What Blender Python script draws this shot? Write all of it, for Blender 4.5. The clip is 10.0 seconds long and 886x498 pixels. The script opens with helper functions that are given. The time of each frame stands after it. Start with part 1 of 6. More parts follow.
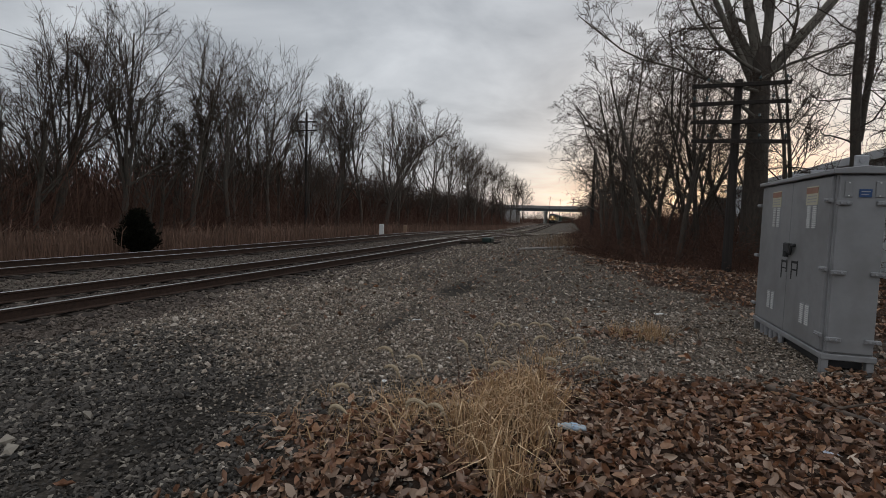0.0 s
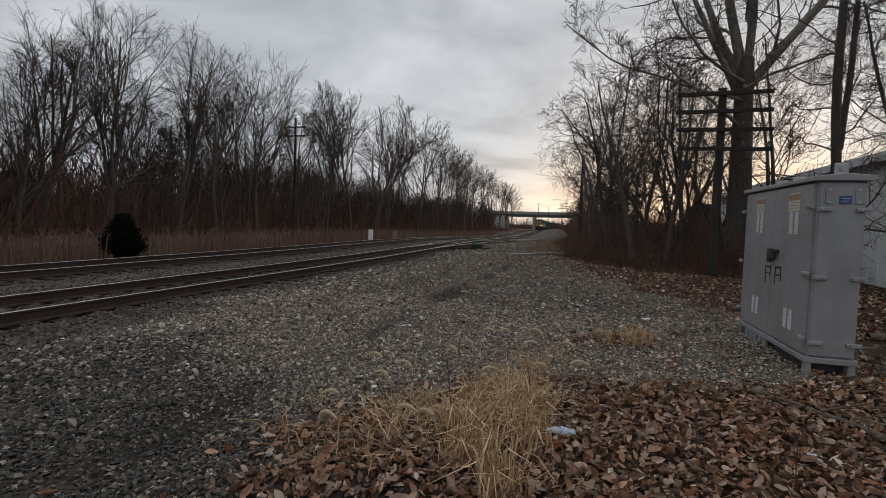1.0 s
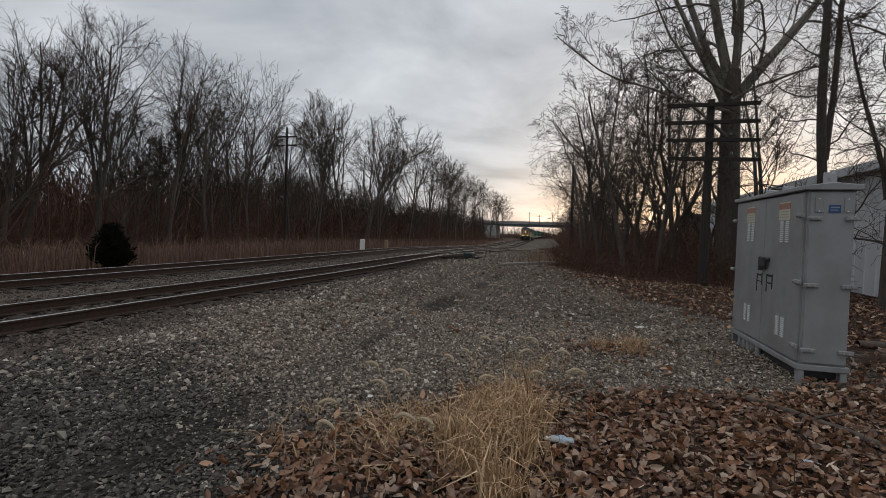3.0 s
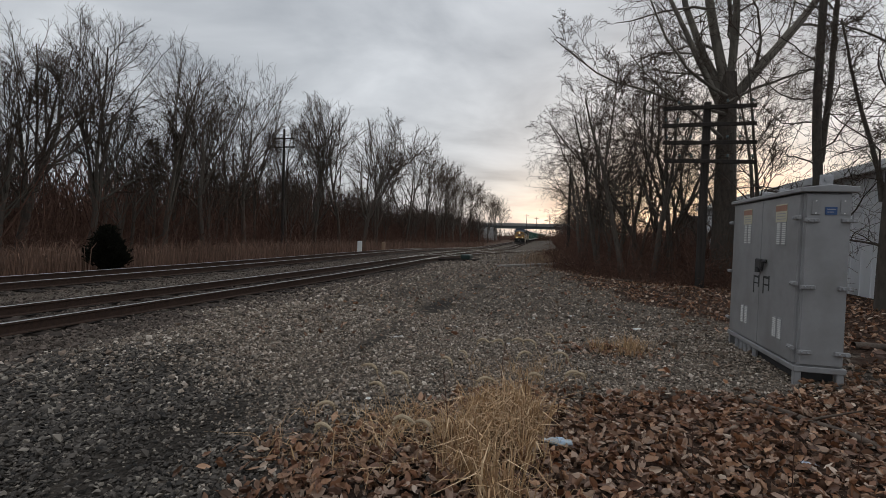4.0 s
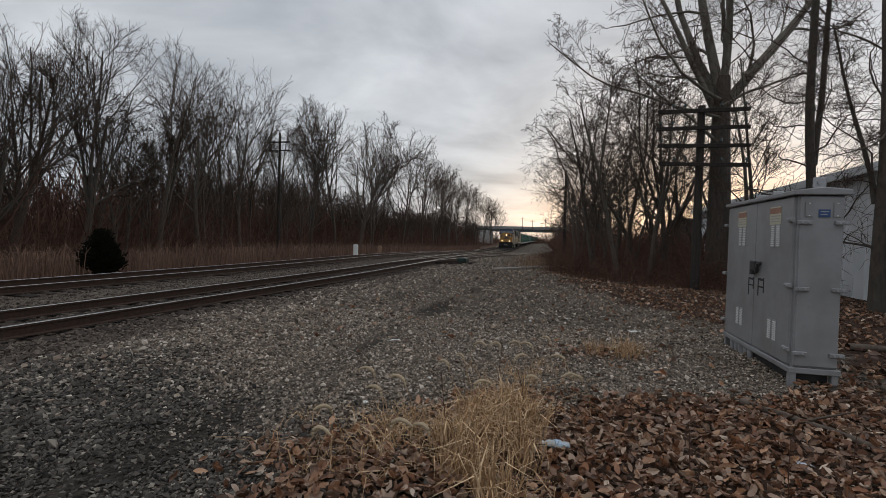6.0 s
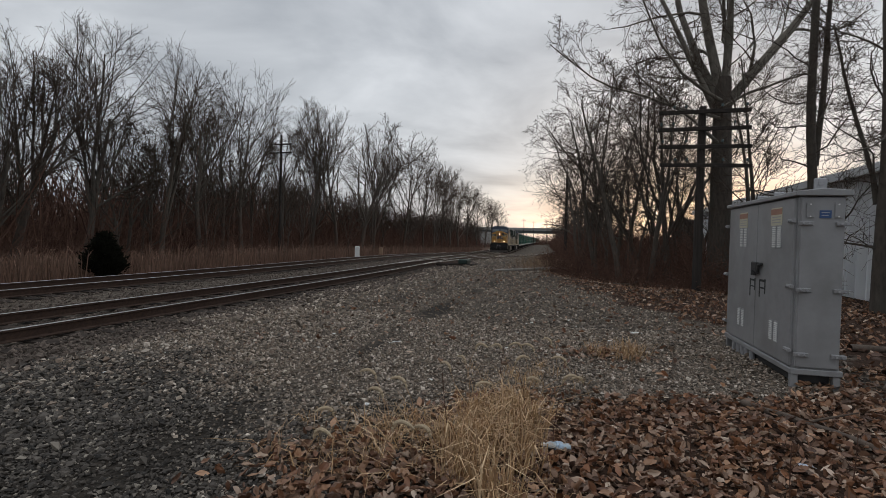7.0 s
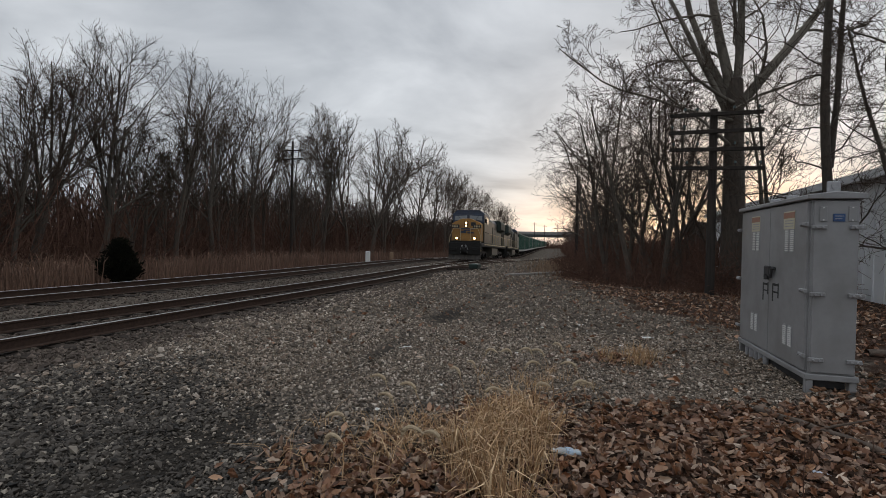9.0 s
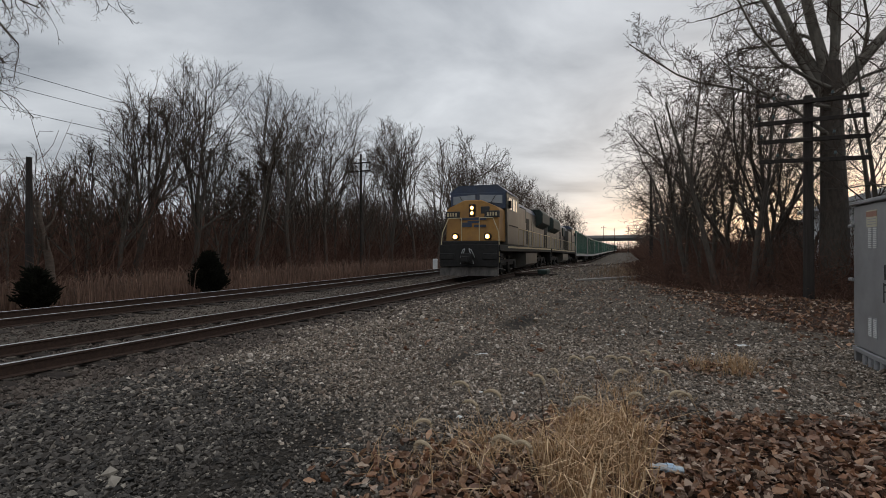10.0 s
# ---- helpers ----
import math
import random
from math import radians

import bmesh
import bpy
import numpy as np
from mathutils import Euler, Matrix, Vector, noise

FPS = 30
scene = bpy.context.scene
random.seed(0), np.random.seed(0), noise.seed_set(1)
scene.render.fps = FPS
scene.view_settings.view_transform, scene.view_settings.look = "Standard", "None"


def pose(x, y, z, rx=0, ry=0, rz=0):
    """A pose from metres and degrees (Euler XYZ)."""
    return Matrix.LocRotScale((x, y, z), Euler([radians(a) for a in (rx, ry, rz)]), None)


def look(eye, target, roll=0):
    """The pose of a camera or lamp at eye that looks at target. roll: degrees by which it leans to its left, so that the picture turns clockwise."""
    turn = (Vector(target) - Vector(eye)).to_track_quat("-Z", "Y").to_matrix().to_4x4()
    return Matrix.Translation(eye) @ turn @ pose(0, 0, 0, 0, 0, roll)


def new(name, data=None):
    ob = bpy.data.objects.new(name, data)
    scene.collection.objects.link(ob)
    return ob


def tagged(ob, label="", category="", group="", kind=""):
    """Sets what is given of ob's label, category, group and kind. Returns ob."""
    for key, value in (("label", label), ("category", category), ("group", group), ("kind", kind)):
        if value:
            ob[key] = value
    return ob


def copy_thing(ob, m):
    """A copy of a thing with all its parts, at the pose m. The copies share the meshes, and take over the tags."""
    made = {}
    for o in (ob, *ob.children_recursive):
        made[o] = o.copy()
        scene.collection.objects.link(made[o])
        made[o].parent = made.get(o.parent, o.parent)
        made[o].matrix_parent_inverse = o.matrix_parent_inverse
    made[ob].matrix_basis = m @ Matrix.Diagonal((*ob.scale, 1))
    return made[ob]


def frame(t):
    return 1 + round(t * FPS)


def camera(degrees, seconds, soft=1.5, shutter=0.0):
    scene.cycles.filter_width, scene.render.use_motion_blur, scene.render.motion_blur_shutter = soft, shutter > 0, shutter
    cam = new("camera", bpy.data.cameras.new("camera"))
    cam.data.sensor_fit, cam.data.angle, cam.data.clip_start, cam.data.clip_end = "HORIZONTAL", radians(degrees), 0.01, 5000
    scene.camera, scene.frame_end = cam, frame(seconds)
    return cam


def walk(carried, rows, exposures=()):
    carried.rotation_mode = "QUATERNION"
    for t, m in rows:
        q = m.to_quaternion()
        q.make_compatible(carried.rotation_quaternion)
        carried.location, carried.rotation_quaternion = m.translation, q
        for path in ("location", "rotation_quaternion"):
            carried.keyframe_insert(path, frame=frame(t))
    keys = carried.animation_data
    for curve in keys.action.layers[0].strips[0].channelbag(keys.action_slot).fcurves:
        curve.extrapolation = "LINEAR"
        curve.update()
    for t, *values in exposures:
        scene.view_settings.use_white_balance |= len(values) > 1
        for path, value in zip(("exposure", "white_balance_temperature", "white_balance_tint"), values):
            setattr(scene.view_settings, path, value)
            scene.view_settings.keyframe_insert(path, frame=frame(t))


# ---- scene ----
cam = camera(85.0, 10.0, soft=0.75)
PATH = [
    (0, (8.543, -1.195, 1.6), (7.909, 0.697, 1.462), 1.6),
    (0.5, (8.55, -1.211, 1.595), (7.94, 0.69, 1.471), 1.7),
    (1, (8.543, -1.215, 1.597), (7.95, 0.692, 1.484), 1.7),
    (1.5, (8.534, -1.224, 1.595), (7.953, 0.687, 1.494), 1.7),
    (2, (8.521, -1.23, 1.594), (7.95, 0.684, 1.503), 1.7),
    (2.5, (8.505, -1.228, 1.586), (7.941, 0.689, 1.506), 1.7),
    (4, (8.487, -1.227, 1.583), (7.938, 0.695, 1.519), 1.7),
    (4.5, (8.482, -1.228, 1.583), (7.942, 0.696, 1.523), 1.7),
    (5, (8.483, -1.228, 1.581), (7.947, 0.699, 1.524), 1.6),
    (5.5, (8.48, -1.232, 1.58), (7.947, 0.695, 1.527), 1.6),
    (7, (8.489, -1.246, 1.587), (7.949, 0.68, 1.543), 1.4),
    (7.5, (8.49, -1.247, 1.588), (7.944, 0.676, 1.549), 1.4),
    (8, (8.498, -1.255, 1.589), (7.943, 0.666, 1.556), 1.2),
    (8.5, (8.505, -1.262, 1.593), (7.938, 0.655, 1.565), 1.2),
    (9, (8.508, -1.27, 1.602), (7.926, 0.644, 1.575), 1.1),
    (9.5, (8.526, -1.285, 1.609), (7.916, 0.62, 1.589), 0.8),
    (9.7, (8.503, -1.28, 1.605), (7.86, 0.611, 1.588), 0.66),
    (9.9, (8.434, -1.267, 1.593), (7.696, 0.588, 1.585), 0.24),
    (10, (8.362, -1.252, 1.581), (7.529, 0.5665, 1.581), -0.2),
]
walk(cam, [(t, look(eye, target, roll)) for t, eye, target, roll in PATH],
     exposures=[(0, -0.2), (1.0, -0.13), (2.5, -0.1), (5.0, -0.09), (10, -0.06)])


# ---- exposure, sky, light ----
scene.view_settings.exposure = 0.0


def smooth(a, b, v):
    t = np.clip((np.asarray(v, float) - a) / (b - a), 0, 1)
    return t * t * (3 - 2 * t)


def build_sky():
    world = bpy.data.worlds.new("overcast_dusk")
    scene.world = world
    world.use_nodes = True
    nt = world.node_tree
    nt.nodes.clear()
    nd, ln = nt.nodes.new, nt.links.new
    out, bg = nd("ShaderNodeOutputWorld"), nd("ShaderNodeBackground")
    sky = nd("ShaderNodeTexSky")
    sky.sky_type, sky.sun_disc = "NISHITA", False
    sky.sun_elevation, sky.sun_rotation = radians(4), radians(11)
    sky.air_density, sky.dust_density = 1.0, 2.0
    tc = nd("ShaderNodeTexCoord")
    sep = nd("ShaderNodeSeparateXYZ")
    ln(tc.outputs["Generated"], sep.inputs[0])
    # cloud deck: direction projected on a high plane
    add = nd("ShaderNodeMath"); add.operation = "ADD"; add.inputs[1].default_value = 0.16
    ab = nd("ShaderNodeMath"); ab.operation = "ABSOLUTE"
    ln(sep.outputs["Z"], ab.inputs[0]); ln(ab.outputs[0], add.inputs[0])
    dx = nd("ShaderNodeMath"); dx.operation = "DIVIDE"
    dy = nd("ShaderNodeMath"); dy.operation = "DIVIDE"
    ln(sep.outputs["X"], dx.inputs[0]); ln(add.outputs[0], dx.inputs[1])
    ln(sep.outputs["Y"], dy.inputs[0]); ln(add.outputs[0], dy.inputs[1])
    cmb = nd("ShaderNodeCombineXYZ")
    ln(dx.outputs[0], cmb.inputs[0]); ln(dy.outputs[0], cmb.inputs[1])
    n1 = nd("ShaderNodeTexNoise"); n1.inputs["Scale"].default_value = 1.3; n1.inputs["Detail"].default_value = 8; n1.inputs["Roughness"].default_value = 0.52
    n1.inputs["Distortion"].default_value = 0.35
    ln(cmb.outputs[0], n1.inputs["Vector"])
    ramp = nd("ShaderNodeValToRGB")
    ramp.color_ramp.elements[0].position, ramp.color_ramp.elements[0].color = 0.3, (0.262, 0.284, 0.318, 1)
    ramp.color_ramp.elements[1].position, ramp.color_ramp.elements[1].color = 0.7, (0.55, 0.575, 0.61, 1)
    ln(n1.outputs["Fac"], ramp.inputs[0])
    # warm, thinner cloud toward the low sun
    dot = nd("ShaderNodeVectorMath"); dot.operation = "DOT_PRODUCT"
    dot.inputs[1].default_value = Vector((0.19, 0.98, 0.0)).normalized()
    ln(tc.outputs["Generated"], dot.inputs[0])
    az = nd("ShaderNodeMapRange"); az.interpolation_type = "SMOOTHSTEP"
    az.inputs["From Min"].default_value, az.inputs["From Max"].default_value = 0.87, 1.0
    ln(dot.outputs["Value"], az.inputs["Value"])
    low = nd("ShaderNodeMapRange"); low.interpolation_type = "SMOOTHSTEP"
    low.inputs["From Min"].default_value, low.inputs["From Max"].default_value = 0.17, 0.0
    ln(sep.outputs["Z"], low.inputs["Value"])
    wf = nd("ShaderNodeMath"); wf.operation = "MULTIPLY"
    ln(az.outputs[0], wf.inputs[0]); ln(low.outputs[0], wf.inputs[1])
    wf2 = nd("ShaderNodeMath"); wf2.operation = "MULTIPLY"; wf2.inputs[1].default_value = 0.95
    ln(wf.outputs[0], wf2.inputs[0])
    warm = nd("ShaderNodeValToRGB")
    warm.color_ramp.elements[0].position, warm.color_ramp.elements[0].color = 0.33, (0.53, 0.485, 0.45, 1)
    warm.color_ramp.elements[1].position, warm.color_ramp.elements[1].color = 0.6, (0.9, 0.8, 0.66, 1)
    ln(n1.outputs["Fac"], warm.inputs[0])
    mix = nd("ShaderNodeMix"); mix.data_type = "RGBA"
    ln(wf2.outputs[0], mix.inputs["Factor"]); ln(ramp.outputs[0], mix.inputs["A"]); ln(warm.outputs[0], mix.inputs["B"])
    # the clear sky glows faintly through the deck
    sc = nd("ShaderNodeVectorMath"); sc.operation = "SCALE"; sc.inputs["Scale"].default_value = 0.012
    ln(sky.outputs[0], sc.inputs[0])
    sm = nd("ShaderNodeVectorMath"); sm.operation = "ADD"
    ln(mix.outputs["Result"], sm.inputs[0]); ln(sc.outputs[0], sm.inputs[1])
    zen = nd("ShaderNodeMapRange"); zen.interpolation_type = "SMOOTHSTEP"
    for k, q in zip(("From Min", "From Max", "To Min", "To Max"), (0.4, 1.0, 1.0, 1.7)):
        zen.inputs[k].default_value = q
    ln(sep.outputs["Z"], zen.inputs["Value"])
    up = nd("ShaderNodeVectorMath"); up.operation = "SCALE"
    # the deck is brighter on the side of the sun
    side = nd("ShaderNodeMapRange")
    for k, q in zip(("From Min", "From Max", "To Min", "To Max"), (0.35, 0.98, 0.96, 1.07)):
        side.inputs[k].default_value = q
    ln(dot.outputs["Value"], side.inputs["Value"])
    both = nd("ShaderNodeMath"); both.operation = "MULTIPLY"
    ln(zen.outputs[0], both.inputs[0]); ln(side.outputs[0], both.inputs[1])
    ln(sm.outputs[0], up.inputs[0]); ln(both.outputs[0], up.inputs["Scale"])
    ln(up.outputs[0], bg.inputs["Color"])
    bg.inputs["Strength"].default_value = 1.29
    ln(bg.outputs[0], out.inputs[0])


build_sky()
sun = new("sun", bpy.data.lights.new("sun", "SUN"))
sun.data.energy, sun.data.angle, sun.data.color = 0.12, radians(25), (1.0, 0.82, 0.62)
sun.matrix_world = look((12, 60, 12), (0, 0, 0))


# ---- materials ----
def mat(name, c1, c2, scale=8.0, rough=0.8, metal=0.0, bump=0.2, dist=0.01, detail=6, c3=None, scale2=0.8, amount2=0.5, spec=0.5, stretch=(1, 1, 1), island=0.0, objrand=0.0, world_space=False, kinds=()):
    """Two colours mixed by fine noise, a third by broad noise, with fine relief."""
    m = bpy.data.materials.new(name)
    m.use_nodes = True
    nt = m.node_tree
    nd, ln = nt.nodes.new, nt.links.new
    b = nt.nodes["Principled BSDF"]
    if world_space:
        src = nd("ShaderNodeNewGeometry").outputs["Position"]
    else:
        src = nd("ShaderNodeTexCoord").outputs["Object"]
    mp = nd("ShaderNodeMapping"); mp.inputs["Scale"].default_value = stretch
    ln(src, mp.inputs["Vector"])
    n = nd("ShaderNodeTexNoise"); n.inputs["Scale"].default_value = scale; n.inputs["Detail"].default_value = detail; n.inputs["Roughness"].default_value = 0.65
    ln(mp.outputs[0], n.inputs["Vector"])
    st = nd("ShaderNodeMapRange"); st.inputs["From Min"].default_value, st.inputs["From Max"].default_value = 0.3, 0.7
    ln(n.outputs["Fac"], st.inputs["Value"])
    mx = nd("ShaderNodeMix"); mx.data_type = "RGBA"
    mx.inputs["A"].default_value, mx.inputs["B"].default_value = (*c1, 1), (*c2, 1)
    ln(st.outputs[0], mx.inputs["Factor"])
    col = mx.outputs["Result"]
    if c3:
        n2 = nd("ShaderNodeTexNoise"); n2.inputs["Scale"].default_value = scale2; n2.inputs["Detail"].default_value = 4
        ln(mp.outputs[0], n2.inputs["Vector"])
        r2 = nd("ShaderNodeMapRange"); r2.inputs["From Min"].default_value, r2.inputs["From Max"].default_value = 0.45, 0.7
        r2.inputs["To Max"].default_value = amount2
        ln(n2.outputs["Fac"], r2.inputs["Value"])
        m2 = nd("ShaderNodeMix"); m2.data_type = "RGBA"; m2.inputs["B"].default_value = (*c3, 1)
        ln(r2.outputs[0], m2.inputs["Factor"]); ln(col, m2.inputs["A"])
        col = m2.outputs["Result"]
    if kinds:
        rp = nd("ShaderNodeValToRGB")
        rp.color_ramp.interpolation = "LINEAR"
        while len(rp.color_ramp.elements) < len(kinds):
            rp.color_ramp.elements.new(0.5)
        for i, c in enumerate(kinds):
            rp.color_ramp.elements[i].position = i / (len(kinds) - 1)
            rp.color_ramp.elements[i].color = (*c, 1)
        ln(nd("ShaderNodeNewGeometry").outputs["Random Per Island"], rp.inputs[0])
        mk = nd("ShaderNodeMix"); mk.data_type = "RGBA"; mk.inputs["Factor"].default_value = 0.85
        ln(col, mk.inputs["A"]); ln(rp.outputs[0], mk.inputs["B"])
        col = mk.outputs["Result"]
    if island or objrand:
        rnd = nd("ShaderNodeNewGeometry").outputs["Random Per Island"] if island else nd("ShaderNodeObjectInfo").outputs["Random"]
        rr = nd("ShaderNodeMapRange"); k = island or objrand
        rr.inputs["To Min"].default_value, rr.inputs["To Max"].default_value = 1 - k, 1 + k
        ln(rnd, rr.inputs["Value"])
        hs = nd("ShaderNodeHueSaturation")
        ln(rr.outputs[0], hs.inputs["Value"]); ln(col, hs.inputs["Color"])
        col = hs.outputs["Color"]
    ln(col, b.inputs["Base Color"])
    b.inputs["Roughness"].default_value, b.inputs["Metallic"].default_value = rough, metal
    b.inputs["Specular IOR Level"].default_value = spec
    if bump:
        bp = nd("ShaderNodeBump"); bp.inputs["Strength"].default_value, bp.inputs["Distance"].default_value = bump, dist
        ln(n.outputs["Fac"], bp.inputs["Height"]); ln(bp.outputs[0], b.inputs["Normal"])
    return m


def glow(name, colour, strength):
    m = bpy.data.materials.new(name)
    m.use_nodes = True
    b = m.node_tree.nodes["Principled BSDF"]
    b.inputs["Emission Color"].default_value, b.inputs["Emission Strength"].default_value = (*colour, 1), strength
    b.inputs["Base Color"].default_value = (*colour, 1)
    return m


BARK = mat("bark", (0.045, 0.036, 0.029), (0.11, 0.088, 0.07), 14, 0.95, bump=0.6, dist=0.03, c3=(0.1, 0.105, 0.085), stretch=(1, 1, 0.25), objrand=0.2)
BARK_PALE = mat("pale_bark", (0.12, 0.106, 0.088), (0.24, 0.212, 0.172), 10, 0.95, bump=0.6, dist=0.03, c3=(0.06, 0.05, 0.042), scale2=1.2, stretch=(1, 1, 0.3))
TWIG = mat("twigs", (0.048, 0.035, 0.027), (0.095, 0.069, 0.052), 3, 0.95, spec=0.2, bump=0, objrand=0.25)
BRUSH = mat("brush", (0.08, 0.045, 0.034), (0.17, 0.1, 0.075), 1.5, 0.95, spec=0.15, bump=0, kinds=((0.03, 0.016, 0.012), (0.14, 0.076, 0.054), (0.07, 0.038, 0.028), (0.21, 0.12, 0.087)))
DEADGRASS = mat("dead_grass", (0.115, 0.067, 0.046), (0.21, 0.125, 0.086), 0.6, 0.95, bump=0, island=0.4, world_space=True)
STRAW = mat("straw", (0.4, 0.255, 0.135), (0.64, 0.46, 0.27), 6, 0.7, bump=0, kinds=((0.16, 0.082, 0.038), (0.52, 0.33, 0.165), (0.3, 0.165, 0.078), (0.8, 0.59, 0.36)))
SEEDHEAD = mat("seed_head", (0.36, 0.28, 0.18), (0.5, 0.4, 0.27), 60, 0.95, bump=0.5)
CEDAR = mat("cedar", (0.006, 0.0065, 0.004), (0.014, 0.014, 0.009), 6, 0.95, spec=0.08, bump=0, island=0.4)
STONE = mat("ballast_stone", (0.075, 0.073, 0.067), (0.16, 0.156, 0.143), 40, 0.8, spec=0.25, bump=0.3, dist=0.004, world_space=True, c3=(0.15, 0.12, 0.094), scale2=0.45, amount2=0.8, kinds=((0.0437, 0.0335, 0.0263), (0.306, 0.2418, 0.185), (0.0728, 0.0582, 0.0452), (0.4517, 0.3642, 0.2856), (0.1894, 0.1311, 0.0933), (0.102, 0.0845, 0.067), (0.2768, 0.2258, 0.1778), (0.7285, 0.6265, 0.5245)))
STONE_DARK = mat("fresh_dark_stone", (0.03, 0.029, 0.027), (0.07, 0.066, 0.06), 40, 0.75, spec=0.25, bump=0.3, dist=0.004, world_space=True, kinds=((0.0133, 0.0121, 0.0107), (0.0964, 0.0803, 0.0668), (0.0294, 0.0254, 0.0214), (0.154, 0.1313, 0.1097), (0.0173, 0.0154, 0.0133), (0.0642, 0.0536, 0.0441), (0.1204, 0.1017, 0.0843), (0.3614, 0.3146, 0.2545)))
LEAF = mat("fallen_leaf", (0.22, 0.105, 0.055), (0.42, 0.24, 0.15), 5, 0.55, bump=0.2, world_space=True, c3=(0.42, 0.31, 0.24), scale2=9, amount2=0.4, kinds=((0.0268, 0.0118, 0.0065), (0.2684, 0.1127, 0.0483), (0.0644, 0.029, 0.0161), (0.4509, 0.2577, 0.1449), (0.0966, 0.0429, 0.0237), (0.3865, 0.2684, 0.1879), (0.0376, 0.0172, 0.0107), (0.1825, 0.0752, 0.0354), (0.6656, 0.5368, 0.4187)))
RAILSIDE = mat("rusty_rail", (0.035, 0.02, 0.014), (0.075, 0.042, 0.028), 20, 0.85, metal=0.2, bump=0.3, dist=0.004)
RAILTOP = mat("worn_rail_head", (0.42, 0.41, 0.4), (0.55, 0.54, 0.52), 8, 0.28, metal=1.0, bump=0.05, stretch=(1, 0.05, 1))
TIE = mat("weathered_tie", (0.025, 0.02, 0.017), (0.065, 0.051, 0.042), 10, 0.95, spec=0.15, bump=0.7, dist=0.02, stretch=(0.2, 1, 1), objrand=0.35)
CABINET = mat("grey_cabinet_paint", (0.235, 0.234, 0.236), (0.275, 0.273, 0.275), 7, 0.38, metal=0.0, bump=0.04, c3=(0.19, 0.186, 0.182), scale2=2.2, amount2=0.8)
CABINET_DARK = mat("dark_steel", (0.03, 0.03, 0.032), (0.055, 0.052, 0.05), 12, 0.7, metal=0.3, bump=0.2)
GALV = mat("galvanised_steel", (0.3, 0.3, 0.31), (0.42, 0.42, 0.43), 18, 0.5, metal=0.5, bump=0.1)
WHITE = mat("white_plate", (0.62, 0.62, 0.6), (0.72, 0.72, 0.7), 12, 0.6, bump=0.05)
REDPLATE = mat("orange_red_label", (0.3, 0.15, 0.1), (0.36, 0.19, 0.13), 12, 0.6, bump=0)
CREAM = mat("cream_label", (0.5, 0.46, 0.34), (0.56, 0.52, 0.39), 20, 0.6, bump=0)
BLUEPLATE = mat("blue_plate", (0.02, 0.055, 0.16), (0.03, 0.08, 0.2), 12, 0.5, bump=0)
BLACKMARK = mat("black_paint", (0.02, 0.02, 0.02), (0.04, 0.04, 0.04), 12, 0.8, bump=0)
SIDING = mat("white_metal_wall", (0.8, 0.81, 0.83), (0.86, 0.87, 0.88), 3, 0.6, bump=0.05, c3=(0.74, 0.74, 0.74), scale2=0.5, stretch=(1, 1, 0.3))
ROOFING = mat("grey_roof", (0.14, 0.14, 0.14), (0.22, 0.21, 0.2), 6, 0.8, bump=0.2)
WOODPOLE = mat("creosoted_pole", (0.016, 0.013, 0.011), (0.045, 0.036, 0.03), 9, 0.95, bump=0.6, dist=0.02, stretch=(1, 1, 0.08))
INSULATOR = mat("glass_insulator", (0.05, 0.07, 0.07), (0.08, 0.11, 0.11), 5, 0.2, bump=0)
CONCRETE = mat("old_concrete", (0.25, 0.24, 0.23), (0.4, 0.39, 0.37), 9, 0.9, bump=0.4, c3=(0.14, 0.12, 0.1), scale2=2)
BRIDGE = mat("bridge_steel", (0.045, 0.055, 0.055), (0.08, 0.09, 0.09), 1.2, 0.8, bump=0.1)
YELLOW = mat("loco_yellow", (0.27, 0.128, 0.022), (0.34, 0.17, 0.03), 5, 0.55, bump=0.05, c3=(0.2, 0.1, 0.03), scale2=1.6, amount2=0.6)
LOCOBLUE = mat("loco_blue", (0.02, 0.032, 0.06), (0.032, 0.048, 0.085), 4, 0.5, bump=0.05, c3=(0.06, 0.06, 0.06))
LOCOGREY = mat("loco_grey", (0.07, 0.064, 0.053), (0.11, 0.1, 0.083), 3, 0.5, bump=0.05, c3=(0.06, 0.048, 0.034), scale2=0.9, amount2=0.7, stretch=(1, 1, 0.4))
LOCODARK = mat("loco_underframe", (0.006, 0.0055, 0.005), (0.016, 0.014, 0.012), 6, 0.85, bump=0.3)
LOCOGRIME = mat("plow_grime", (0.03, 0.027, 0.024), (0.12, 0.106, 0.094), 5, 0.85, bump=0.2, stretch=(1, 1, 0.3))
RADIATOR = mat("radiator_green", (0.012, 0.022, 0.018), (0.022, 0.034, 0.028), 8, 0.7, bump=0.2)
CARGREEN = mat("green_container", (0.02, 0.095, 0.07), (0.032, 0.13, 0.096), 1.2, 0.55, bump=0.03, c3=(0.03, 0.08, 0.06), scale2=0.5, objrand=0.25)
CARSILL = mat("pale_car_sill", (0.32, 0.33, 0.33), (0.45, 0.46, 0.45), 3, 0.7, bump=0.1, c3=(0.16, 0.14, 0.12))
GLASS = mat("cab_glass", (0.16, 0.18, 0.2), (0.2, 0.22, 0.24), 2, 0.08, bump=0, spec=0.8)
HANDRAIL = mat("pale_handrail", (0.4, 0.33, 0.19), (0.48, 0.4, 0.25), 8, 0.6, bump=0)
LAMP = glow("headlamp", (1.0, 0.62, 0.26), 18.0)
# dim orange emission that stands in for the halo round a lit lamp
LAMP_HALO = glow("lamp_halo", (1.0, 0.5, 0.12), 0.9)
